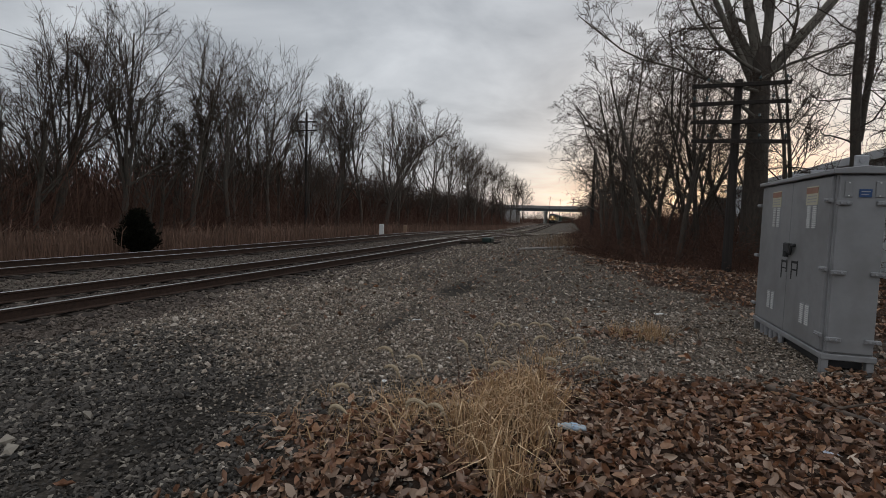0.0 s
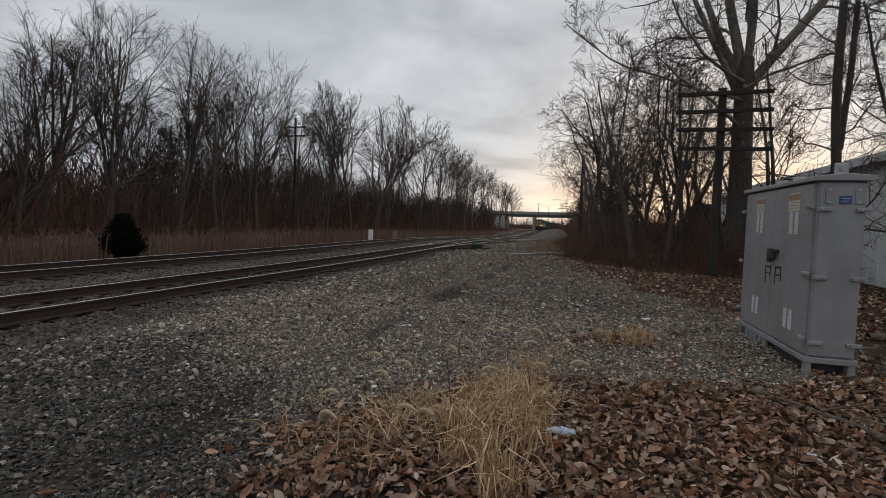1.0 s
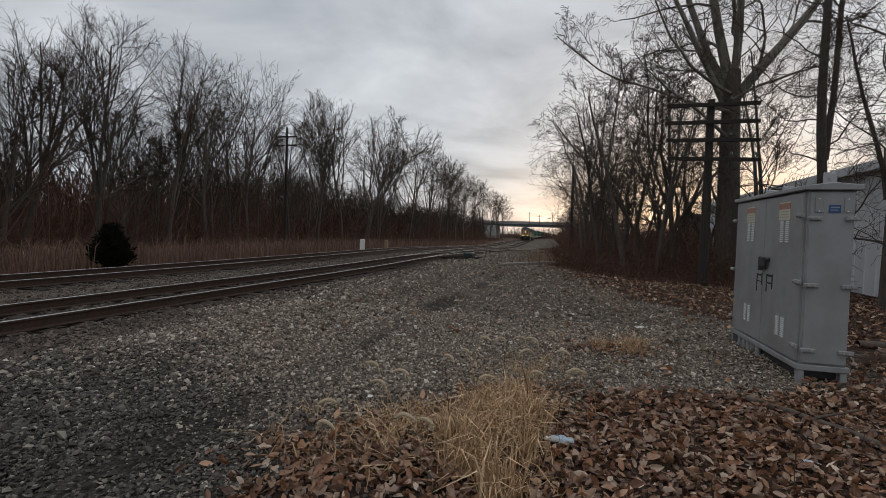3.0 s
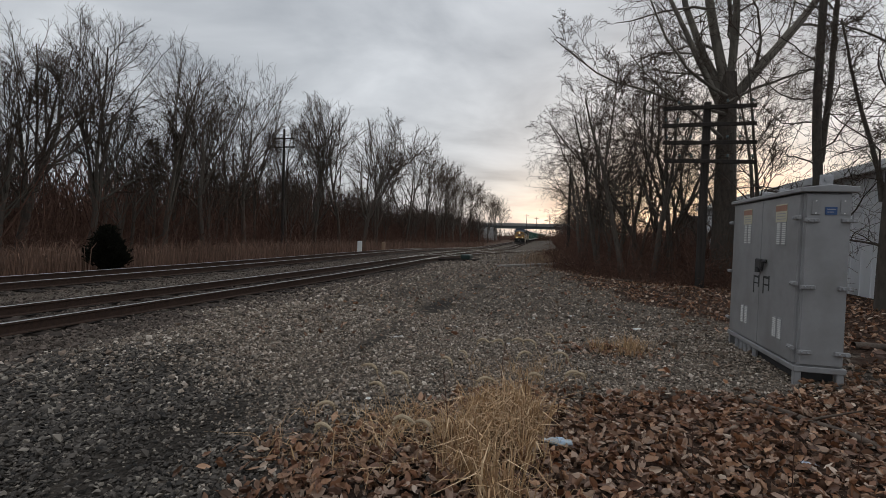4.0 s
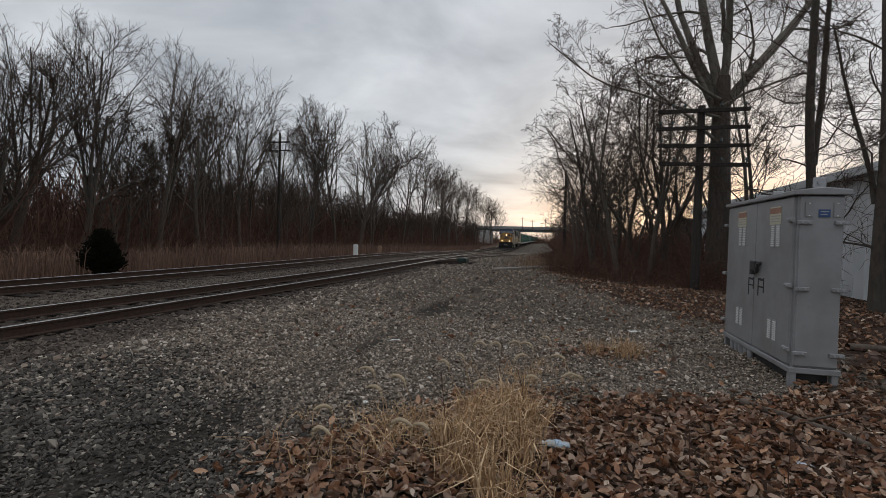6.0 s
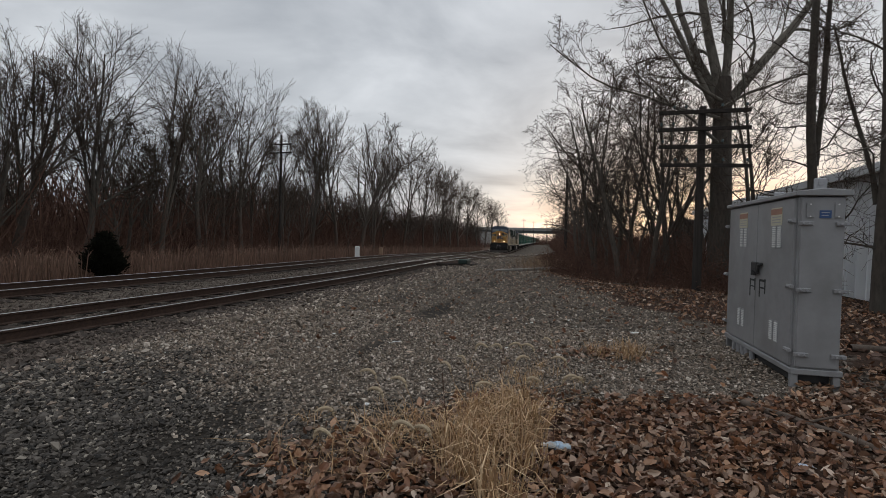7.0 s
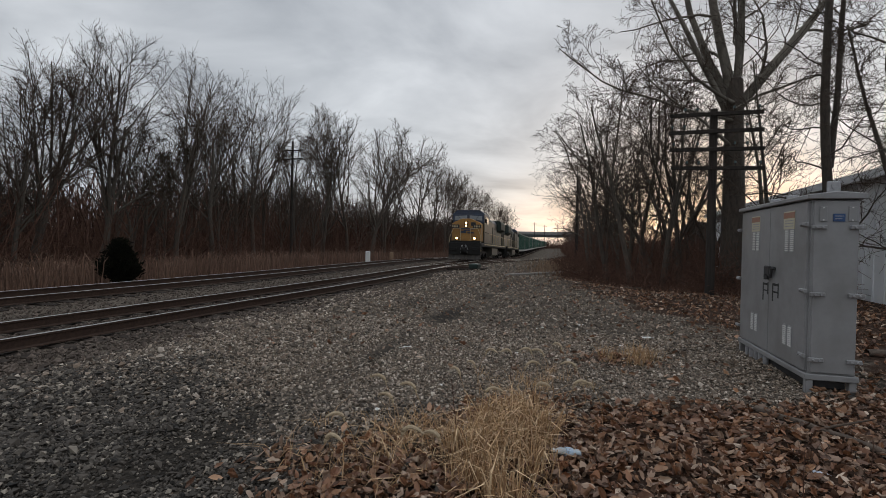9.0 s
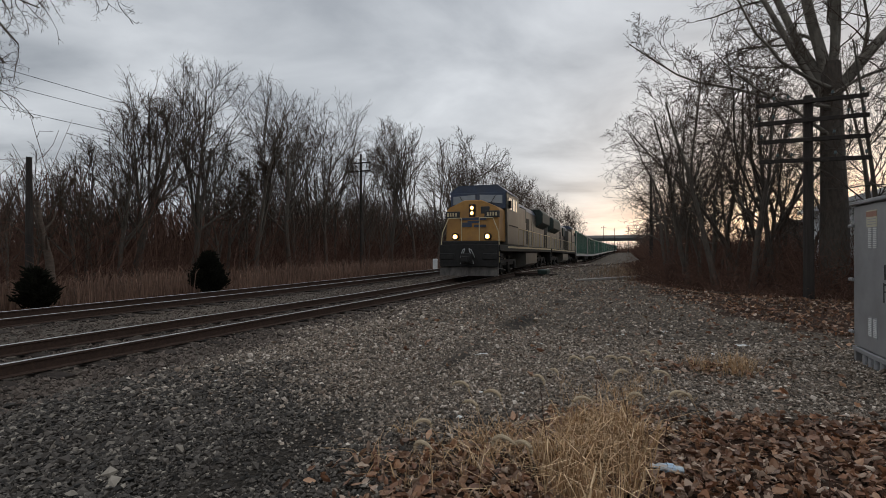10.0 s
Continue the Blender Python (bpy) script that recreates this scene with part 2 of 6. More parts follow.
PLASTIC = mat("clear_plastic", (0.36, 0.43, 0.47), (0.5, 0.57, 0.62), 30, 0.2, bump=0.4)
PAPER = mat("pale_litter", (0.6, 0.6, 0.58), (0.75, 0.75, 0.72), 20, 0.7, bump=0.2)
MACHINE = mat("green_machine_paint", (0.006, 0.02, 0.016), (0.01, 0.03, 0.022), 8, 0.6, bump=0.2)
LOGWOOD = mat("rotten_log", (0.06, 0.045, 0.035), (0.14, 0.105, 0.08), 12, 0.95, bump=0.8, dist=0.02, stretch=(1, 0.2, 1))
PALEWOOD = mat("bleached_plank", (0.2, 0.18, 0.16), (0.33, 0.3, 0.27), 8, 0.9, bump=0.4, stretch=(0.1, 1, 1))


# ---- building helpers ----
def finish(name, me, material, parent=None, label=""):
    if material:
        me.materials.append(material)
    ob = new(name, me)
    if parent:
        ob.parent = parent
    if label:
        ob["label"] = label
    return ob


def part(name, bm, material, parent=None, label=""):
    me = bpy.data.meshes.new(name)
    bmesh.ops.recalc_face_normals(bm, faces=bm.faces)
    bm.to_mesh(me)
    bm.free()
    return finish(name, me, material, parent, label)


def mesh_part(name, verts, faces, material, parent=None, label="", soft=False):
    me = bpy.data.meshes.new(name)
    me.from_pydata(np.asarray(verts).tolist(), [], np.asarray(faces).tolist())
    if soft:
        me.polygons.foreach_set("use_smooth", np.ones(len(me.polygons), bool))
    me.update()
    return finish(name, me, material, parent, label)


def empty(name, m, label="", category="", group="", kind=""):
    ob = new(name)
    ob.matrix_basis = m
    return tagged(ob, label, category, group, kind)


def box(bm, x0, x1, y0, y1, z0, z1, bevel=0.0, m=None):
    r = bmesh.ops.create_cube(bm, size=1)
    vs = r["verts"]
    for v in vs:
        v.co = Vector(((x0 + x1) / 2 + v.co.x * (x1 - x0), (y0 + y1) / 2 + v.co.y * (y1 - y0), (z0 + z1) / 2 + v.co.z * (z1 - z0)))
    if m is not None:
        bmesh.ops.transform(bm, matrix=m, verts=vs)
    if bevel:
        es = list({e for v in vs for e in v.link_edges})
        bmesh.ops.bevel(bm, geom=es, offset=bevel, segments=1, affect="EDGES", profile=0.5)
    return bm


def boxes(*rows, bevel=0.0):
    bm = bmesh.new()
    for r in rows:
        box(bm, *r, bevel=bevel)
    return bm


def rod(bm, a, b, r, sides=8, r2=None):
    a, b = Vector(a), Vector(b)
    d = b - a
    q = d.to_track_quat("Z", "Y").to_matrix().to_4x4()
    bmesh.ops.create_cone(bm, cap_ends=True, segments=sides, radius1=r, radius2=r if r2 is None else r2, depth=d.length,
                          matrix=Matrix.Translation((a + b) / 2) @ q)
    return bm


def pipe(points, r, sides=6):
    bm = bmesh.new()
    for a, b in zip(points[:-1], points[1:]):
        rod(bm, a, b, r, sides)
    return bm


def prism(profile, y0, y1, axis="y"):
    """A closed outline in x, z (or y, z) drawn out along the other axis."""
    bm = bmesh.new()
    def at(p, c):
        return (p[0], c, p[1]) if axis == "y" else (c, p[0], p[1])
    a = [bm.verts.new(at(p, y0)) for p in profile]
    b = [bm.verts.new(at(p, y1)) for p in profile]
    bm.faces.new(a)
    bm.faces.new(b[::-1])
    n = len(profile)
    for i in range(n):
        bm.faces.new((a[i], b[i], b[(i + 1) % n], a[(i + 1) % n]))
    return bm


def tubes(polys, radii, sides):
    """Tapered tubes along many polylines at once: polys (M, n, 3), radii (M, n)."""
    M, n, _ = polys.shape
    tan = np.gradient(polys, axis=1)
    tan /= np.linalg.norm(tan, axis=2, keepdims=True) + 1e-9
    ref = np.where(np.abs(tan[..., 2:3]) > 0.9, np.array([1.0, 0, 0]), np.array([0, 0, 1.0]))
    u = np.cross(tan, ref)
    u /= np.linalg.norm(u, axis=2, keepdims=True) + 1e-9
    v = np.cross(tan, u)
    ang = np.arange(sides) * 2 * math.pi / sides
    ring = polys[:, :, None, :] + radii[:, :, None, None] * (np.cos(ang)[None, None, :, None] * u[:, :, None, :] + np.sin(ang)[None, None, :, None] * v[:, :, None, :])
    verts = ring.reshape(-1, 3)
    idx = np.arange(M * n * sides).reshape(M, n, sides)
    a, b = idx[:, :-1], idx[:, 1:]
    faces = np.stack([a, np.roll(a, -1, 2), np.roll(b, -1, 2), b], -1).reshape(-1, 4)
    return verts, faces


def join(parts):
    vs, fs, k = [], [], 0
    for v, f in parts:
        vs.append(v)
        fs.append(f + k)
        k += len(v)
    return np.concatenate(vs), np.concatenate(fs)


def grow(rng, polys, radii, count, t0, t1, angle, ratio, n, rr, up, wiggle, rmin, dome=None, least=0.3):
    """Side branches of many polylines at once; dome: middle and half axes of the crown, past which they hardly grow."""
    M, k, _ = polys.shape
    pi = np.repeat(np.arange(M), count)
    N = len(pi)
    t = t0 + (t1 - t0) * (np.tile(np.arange(count), M) + rng.random(N)) / count
    f = t * (k - 1)
    i = np.minimum(f.astype(int), k - 2)
    w = (f - i)[:, None]
    p0 = polys[pi, i] * (1 - w) + polys[pi, i + 1] * w
    tan = polys[pi, i + 1] - polys[pi, i]
    tan /= np.linalg.norm(tan, axis=1, keepdims=True) + 1e-9
    r = radii[pi, i] * (1 - w[:, 0]) + radii[pi, i + 1] * w[:, 0]
    ln = np.linalg.norm(np.diff(polys, axis=1), axis=2).sum(1)[pi] * ratio * (1.15 - 0.6 * t) * rng.uniform(0.6, 1.25, N)
    rnd = rng.normal(size=(N, 3))
    rnd -= (rnd * tan).sum(1, keepdims=True) * tan
    rnd /= np.linalg.norm(rnd, axis=1, keepdims=True) + 1e-9
    a = np.radians(rng.uniform(*angle, N))[:, None]
    d = np.cos(a) * tan + np.sin(a) * rnd
    if dome is not None:
        u, w = d / dome[1], (p0 - dome[0]) / dome[1]
        uu, uw, ww = (u * u).sum(1), (u * w).sum(1), (w * w).sum(1)
        far = (-uw + np.sqrt(np.maximum(uw * uw - uu * (ww - 1), 0))) / uu
        ln = np.clip(np.minimum(ln, far * rng.uniform(0.85, 1.05, N)), least * rng.uniform(0.6, 1.3, N), None)
    out = np.empty((N, n, 3))
    out[:, 0] = p0
    for j in range(1, n):
        d = d + rng.normal(scale=wiggle, size=(N, 3)) + np.array([0, 0, up])
        d /= np.linalg.norm(d, axis=1, keepdims=True)
        out[:, j] = out[:, j - 1] + d * (ln / (n - 1))[:, None]
    r0 = np.maximum(r * rr, rmin)
    taper = np.linspace(1, 0.35, n)[None]
    return out, np.maximum(r0[:, None] * taper, rmin * 0.7)


def leader(rng, h, r, n=9, lean=(0, 0), wiggle=0.05, tip=0.25):
    d = np.array([lean[0], lean[1], 1.0])
    p = np.zeros((1, n, 3))
    for j in range(1, n):
        d = d + rng.normal(scale=wiggle, size=3) * np.array([1, 1, 0.2])
        d /= np.linalg.norm(d)
        p[0, j] = p[0, j - 1] + d * h / (n - 1)
    p[0, 0, 2] -= 0.3
    rad = r * np.linspace(1, tip, n)[None] * np.where(np.arange(n) == 0, 1.35, 1.0)[None]
    return p, rad


def tree(name, seed, h, r, m, label, group="", lean=(0, 0), limb_r=0.36, limbs=9, first=0.35, angle=(25, 56), up=0.025, counts=(5, 5, 4), spread=0.8, forks=2, rmin=0.009, bark=None, wiggle=0.09):
    """A bare tree: trunk and limbs in one part, the crown of fine branches in another."""
    rng = np.random.default_rng(seed)
    t = empty(name, m, label, "tree", group)
    P0, R0 = leader(rng, h * 0.8, r, lean=lean)
    parts = [tubes(P0, R0, 7)]
    stems_p, stems_r = P0, R0
    if forks:
        Pf, Rf = grow(rng, P0, R0, forks, 0.25, 0.55, (12, 24), 0.75, 9, 0.7, 0.06, 0.06, rmin * 3)
        parts.append(tubes(Pf, Rf, 6))
        stems_p, stems_r = np.concatenate([P0, Pf]), np.concatenate([R0, Rf])
    P1, R1 = grow(rng, stems_p, stems_r, limbs, first, 1.0, angle, spread * 0.6, 7, limb_r, up, wiggle, rmin * 2.2)
    parts.append(tubes(P1, R1, 5))
    v, f = join(parts)
    mesh_part("trunk", v, f, bark or BARK, t, soft=True)
    P2, R2 = grow(rng, P1, R1, counts[0], 0.15, 1.0, (20, 55), 0.58, 5, 0.6, up, wiggle * 1.1, rmin * 1.5)
    P3, R3 = grow(rng, np.concatenate([P2, P1[:, 2:]]) if P1.shape[1] == 7 else P2, np.concatenate([R2, R1[:, 2:]]), counts[1], 0.15, 1.0, (20, 60), 0.5, 3, 0.65, up, 0.16, rmin * 1.15)
    P4, R4 = grow(rng, P3, R3, counts[2], 0.1, 1.0, (20, 60), 0.5, 2, 0.8, up, 0.16, rmin)
    v, f = join([tubes(P2, R2, 4), tubes(P3, R3, 3), tubes(P4, R4, 3)])
    mesh_part("crown", v, f, TWIG, t)
    return t


def wood_tree(name, seed, h, r, m, label, group="", lean=(0, 0), limbs=9, first=0.3, angle=(16, 46), counts=(7, 5, 2), rmin=0.0095, crook=0.085, up=0.03, wide=0.2, low=0.36, forks=1):
    """A bare forest tree: a forked trunk, limbs that climb into a domed crown and end in fine twigs."""
    rng = np.random.default_rng(seed)
    t = empty(name, m, label, "tree", group)
    P0, R0 = leader(rng, h * 0.62, r, n=10, lean=lean, wiggle=0.05, tip=0.32)
    mid = P0[0, -1] * np.array([0.9, 0.9, 0]) + np.array([0, 0, h * (low + 1) / 2])
    dome = (mid, h * np.array([wide * 1.15, wide * 1.15, (1 - low) / 2]))
    parts = [tubes(P0, R0, 8)]
    stems_p, stems_r = P0, R0
    if forks:
        Pf, Rf = grow(rng, P0, R0, forks, 0.18, 0.5, (10, 20), 0.95, 10, 0.75, 0.04, 0.05, rmin * 3)
        parts.append(tubes(Pf, Rf, 7))
        stems_p, stems_r = np.concatenate([P0, Pf]), np.concatenate([R0, Rf])
    P1, R1 = grow(rng, stems_p, stems_r, limbs, first, 1.0, angle, 1.3, 8, 0.6, up, crook, rmin * 2.4, dome, 0.8)
    parts.append(tubes(P1, R1, 5))
    v, f = join(parts)
    mesh_part("trunk", v, f, BARK, t, soft=True)
    P2, R2 = grow(rng, P1, R1, counts[0], 0.2, 1.0, (16, 48), 0.6, 5, 0.55, up * 0.4, crook * 1.4, rmin * 1.4, dome, 0.07 * h)
    P3, R3 = grow(rng, P2, R2, counts[1], 0.2, 1.0, (18, 52), 0.55, 3, 0.65, 0.015, crook * 1.7, rmin, dome, 0.04 * h)
    P4, R4 = grow(rng, P3, R3, counts[2], 0.2, 1.0, (20, 52), 0.65, 2, 0.8, 0.015, crook * 2, rmin * 0.75)
    v, f = join([tubes(P2, R2, 4), tubes(P3, R3, 3), tubes(P4, R4, 3)])
    mesh_part("crown", v, f, TWIG, t)
    return t


def scatter(verts, faces, pos, rot, scale):
    """Copies of a small shape as one mesh: rot (N, 3, 3), scale (N, 3)."""
    N = len(pos)
    V = np.einsum("nij,nkj->nki", rot, verts[None] * scale[:, None, :]) + pos[:, None, :]
    F = faces[None] + (np.arange(N) * len(verts))[:, None, None]
    return V.reshape(-1, 3), F.reshape(-1, faces.shape[1])


def turns(rng, N, tilt):
    """Random turns about z, tilted by up to tilt radians."""
    a = rng.uniform(0, 2 * math.pi, N)
    b = rng.normal(scale=tilt, size=N)
    c = rng.normal(scale=tilt, size=N)
    ca, sa, cb, sb, cc, sc = np.cos(a), np.sin(a), np.cos(b), np.sin(b), np.cos(c), np.sin(c)
    Z = np.zeros(N)
    O = np.ones(N)
    rz = np.stack([np.stack([ca, -sa, Z], -1), np.stack([sa, ca, Z], -1), np.stack([Z, Z, O], -1)], 1)
    rx = np.stack([np.stack([O, Z, Z], -1), np.stack([Z, cb, -sb], -1), np.stack([Z, sb, cb], -1)], 1)
    ry = np.stack([np.stack([cc, Z, sc], -1), np.stack([Z, O, Z], -1), np.stack([-sc, Z, cc], -1)], 1)
    return rz @ rx @ ry


# ---- lie of the land ----
YS = np.arange(-120, 1500, 0.5)
XS = np.cumsum(-0.022 * smooth(58, 84, YS) * (1 - smooth(160, 320, YS)) - 0.1 * smooth(8, 30, YS) * (1 - 0.5 * smooth(38, 58, YS)) * (1 - smooth(300, 600, YS))) * 0.5
ZS = -1.1 * smooth(20, 110, YS)


def xc(y):
    return np.interp(y, YS, XS)


def dip(y):
    return np.interp(y, YS, ZS)


FAR = -5.0


def rut(x, y):
    """Wheel ruts of the service road, with finer, darker stone."""
    w = 0.26 + 0.08 * np.sin(y * 0.9)
    a = np.exp(-((x - 5.57 - 0.06 * np.sin(y * 0.5) + 0.012 * np.maximum(y - 10, 0)) / w) ** 2)
    b = 0.7 * np.exp(-((x - 3.95 - 0.08 * np.sin(y * 0.6 + 1)) / 0.3) ** 2)
    return (a + b) * (0.75 + 0.25 * np.sin(y * 1.7 + x * 2.0)) * (1 - smooth(14, 26, y))


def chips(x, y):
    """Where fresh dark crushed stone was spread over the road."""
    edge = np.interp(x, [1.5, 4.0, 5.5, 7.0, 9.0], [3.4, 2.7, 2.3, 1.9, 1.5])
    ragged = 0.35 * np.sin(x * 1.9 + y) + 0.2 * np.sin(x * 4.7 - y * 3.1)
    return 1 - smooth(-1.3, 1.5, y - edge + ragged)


def gz(x, y):
    x, y = np.asarray(x, float), np.asarray(y, float)
    u = x - xc(y)
    z = dip(y) - 0.03
    bed = smooth(-7.6, -6.6, u) * (1 - smooth(1.5, 2.4, u))
    z = z - 0.055 * bed - 0.55 * (1 - smooth(-10.5, -7.2, u))
    z = z + 0.03 * smooth(2.0, 3.0, u)
    z = z + 0.035 * np.sin(x * 0.9 + 1.3) * np.sin(y * 0.7) * smooth(2.5, 5, u) + 0.012 * np.sin(x * 3.1) * np.sin(y * 2.7 + x) * smooth(2.5, 5, u)
    z = z - 0.03 * rut(x, y)
    return z


def litter_amount(x, y):
    """How thickly the leaves lie."""
    edge = np.interp(y, [-3, 1.2, 1.9, 2.8, 3.8, 4.5, 5.0, 6, 9, 12, 17, 24], [6.2, 6.3, 6.6, 7.3, 8.3, 10.5, 11.6, 12.0, 11.7, 9.6, 8.2, 6.6])
    ragged = 0.45 * np.sin(x * 2.1 + y * 1.3) * np.sin(y * 2.6 - x * 0.8) + 0.25 * np.sin(x * 5.3 - y * 4.1)
    blown = 0.75 * np.exp(-((x - 8.8) / 0.55) ** 2 - ((y - 5.9) / 0.4) ** 2) + 0.7 * np.exp(-((y - 8.1 - 0.12 * (x - 10)) / 0.3) ** 2) * smooth(9.4, 10.2, x)
    return np.maximum(smooth(-0.6, 0.9, x - edge + ragged), blown * (0.7 + 0.5 * ragged))


# ---- ground ----
def ground_material():
    m = bpy.data.materials.new("gravel_ground")
    m.use_nodes = True
    nt = m.node_tree
    nd, ln = nt.nodes.new, nt.links.new
    b = nt.nodes["Principled BSDF"]
    pos = nd("ShaderNodeNewGeometry").outputs["Position"]

    def nz(scale, detail=5, rough=0.6):
        n = nd("ShaderNodeTexNoise"); n.inputs["Scale"].default_value = scale; n.inputs["Detail"].default_value = detail; n.inputs["Roughness"].default_value = rough
        ln(pos, n.inputs["Vector"])
        return n.outputs["Fac"]

    def rng_(v, a, c, lo=0.0, hi=1.0):
        r = nd("ShaderNodeMapRange"); r.interpolation_type = "SMOOTHSTEP"
        for k, q in zip(("From Min", "From Max", "To Min", "To Max"), (a, c, lo, hi)):
            r.inputs[k].default_value = q
        ln(v, r.inputs["Value"])
        return r.outputs[0]

    def mixc(f, a, c):
        x = nd("ShaderNodeMix"); x.data_type = "RGBA"
        ln(f, x.inputs["Factor"])
        for k, q in (("A", a), ("B", c)):
            if isinstance(q, tuple):
                x.inputs[k].default_value = (*q, 1)
            else:
                ln(q, x.inputs[k])
        return x.outputs["Result"]

    vo = nd("ShaderNodeTexVoronoi"); vo.inputs["Scale"].default_value = 23; vo.inputs["Randomness"].default_value = 1.0
    ln(pos, vo.inputs["Vector"])
    sep = nd("ShaderNodeSeparateColor"); ln(vo.outputs["Color"], sep.inputs[0])
    stone = mixc(sep.outputs[0], (0.008, 0.0065, 0.005), (0.13, 0.108, 0.088))
    stone = mixc(rng_(nz(0.35), 0.42, 0.62), stone, mixc(sep.outputs[1], (0.01, 0.008, 0.006), (0.18, 0.14, 0.108)))
    # zone weights painted on the sheet's vertices: leaf mould, rough grass
    at = nd("ShaderNodeAttribute"); at.attribute_name = "zone"
    z = nd("ShaderNodeSeparateColor"); ln(at.outputs["Color"], z.inputs[0])
    mould = mixc(nz(11, 8, 0.7), (0.012, 0.008, 0.006), (0.09, 0.053, 0.036))
    col = mixc(rng_(nz(0.9, 7), 0.36, 0.6), stone, mixc(sep.outputs[2], (0.012, 0.01, 0.008), (0.2, 0.164, 0.13)))
    ad = nd("ShaderNodeMath"); ad.operation = "MULTIPLY_ADD"; ad.inputs[1].default_value = 0.9; ad.inputs[2].default_value = -0.45
    ln(nz(3.0, 6), ad.inputs[0])
    s1 = nd("ShaderNodeMath"); s1.operation = "ADD"
    ln(z.outputs[0], s1.inputs[0]); ln(ad.outputs[0], s1.inputs[1])
    col = mixc(rng_(s1.outputs[0], 0.35, 0.65), col, mould)
    col = mixc(rng_(z.outputs[1], 0.3, 0.7), col, mixc(nz(2.5), (0.06, 0.038, 0.028), (0.13, 0.08, 0.055)))
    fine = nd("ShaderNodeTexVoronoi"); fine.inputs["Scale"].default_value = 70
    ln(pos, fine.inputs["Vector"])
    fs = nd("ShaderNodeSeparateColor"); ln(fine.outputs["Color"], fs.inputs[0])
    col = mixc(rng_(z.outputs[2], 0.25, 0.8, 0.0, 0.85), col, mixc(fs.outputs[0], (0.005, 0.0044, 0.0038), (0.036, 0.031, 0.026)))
    ln(col, b.inputs["Base Color"])
    b.inputs["Roughness"].default_value = 0.95
    b.inputs["Specular IOR Level"].default_value = 0.12
    bp = nd("ShaderNodeBump"); bp.inputs["Strength"].default_value, bp.inputs["Distance"].default_value = 0.9, 0.025
    bp.invert = True
    ln(vo.outputs["Distance"], bp.inputs["Height"])
    ln(bp.outputs[0], b.inputs["Normal"])
    return m


def build_ground():
    xs = np.concatenate([[-1500, -700, -350, -180, -110, -75], np.arange(-60, -12, 2.0), np.arange(-12, 18, 0.3), np.arange(18, 60, 2.0), [75, 110, 180, 350, 700, 1500]])
    ys = np.concatenate([[-800, -300, -120, -60, -30, -15], np.arange(-10, 30, 0.3), np.arange(30, 120, 1.5), np.arange(120, 320, 8.0), [380, 500, 700, 1000, 1500, 2200]])
    X, Y = np.meshgrid(xs, ys)
    Z = gz(X, Y)
    n, k = len(xs), len(ys)
    V = np.stack([X, Y, Z], -1).reshape(-1, 3)
    idx = np.arange(n * k).reshape(k, n)
    F = np.stack([idx[:-1, :-1], idx[:-1, 1:], idx[1:, 1:], idx[1:, :-1]], -1).reshape(-1, 4)
    g = mesh_part("ground", V, F, ground_material(), soft=True)
    at = g.data.color_attributes.new("zone", "FLOAT_COLOR", "POINT")
    U = V[:, 0] - xc(V[:, 1])
    leafy = litter_amount(V[:, 0], V[:, 1])
    grassy = np.maximum(1 - smooth(-8.2, -7.0, U), 0.26 * (1 - smooth(0.9, 2.4, U)))
    c = np.zeros((len(V), 4))
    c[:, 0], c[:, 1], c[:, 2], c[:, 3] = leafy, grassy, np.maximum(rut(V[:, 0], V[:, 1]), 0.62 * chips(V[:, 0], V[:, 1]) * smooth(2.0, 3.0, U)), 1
    at.data.foreach_set("color", c.ravel())
    tagged(g, "grey crushed stone ground with leaf mould and rough grass edges", "ground", kind="structure")


build_ground()


# ---- railway tracks ----
RAIL_PROFILE = [(-0.07, -0.03), (0.07, -0.03), (0.07, -0.018), (0.012, 0.0), (0.012, 0.105), (0.035, 0.115), (0.036, 0.145), (-0.036, 0.145), (-0.035, 0.115), (-0.012, 0.105), (-0.012, 0.0), (-0.07, -0.018)]


def sweep(centre, y0, y1, off, profile, step=1.0):
    ys = np.arange(y0, y1 + 0.01, step)
    x, z = centre(ys) + off, dip(ys)
    p = np.array(profile)
    V = np.stack([x[:, None] + p[None, :, 0], np.repeat(ys[:, None], len(p), 1), z[:, None] + p[None, :, 1]], -1)
    idx = np.arange(V.shape[0] * V.shape[1]).reshape(V.shape[:2])
    a, b = idx[:-1], idx[1:]
    F = np.stack([a, np.roll(a, -1, 1), np.roll(b, -1, 1), b], -1).reshape(-1, 4)
    return V.reshape(-1, 3), F


def rail(centre, y0, y1, off, parent):
    v, f = sweep(centre, y0, y1, off, RAIL_PROFILE)
    r = mesh_part("rail", v, f, RAILSIDE, parent)
    v, f = sweep(centre, y0, y1, off, [(-0.03, 0.144), (0.03, 0.144), (0.024, 0.15), (-0.024, 0.15)])
    mesh_part("rail_head", v, f, RAILTOP, r, "polished steel running surface")
    return r


def tie_mesh():
    bm = boxes((-1.3, 1.3, -0.11, 0.11, -0.22, -0.05), bevel=0.015)
    rng = np.random.default_rng(5)
    for v in bm.verts:
        v.co += Vector(rng.normal(scale=0.008, size=3).tolist())
    me = bpy.data.meshes.new("tie")
    bm.to_mesh(me)
    bm.free()
    me.materials.append(TIE)
    return me


TIES = tie_mesh()


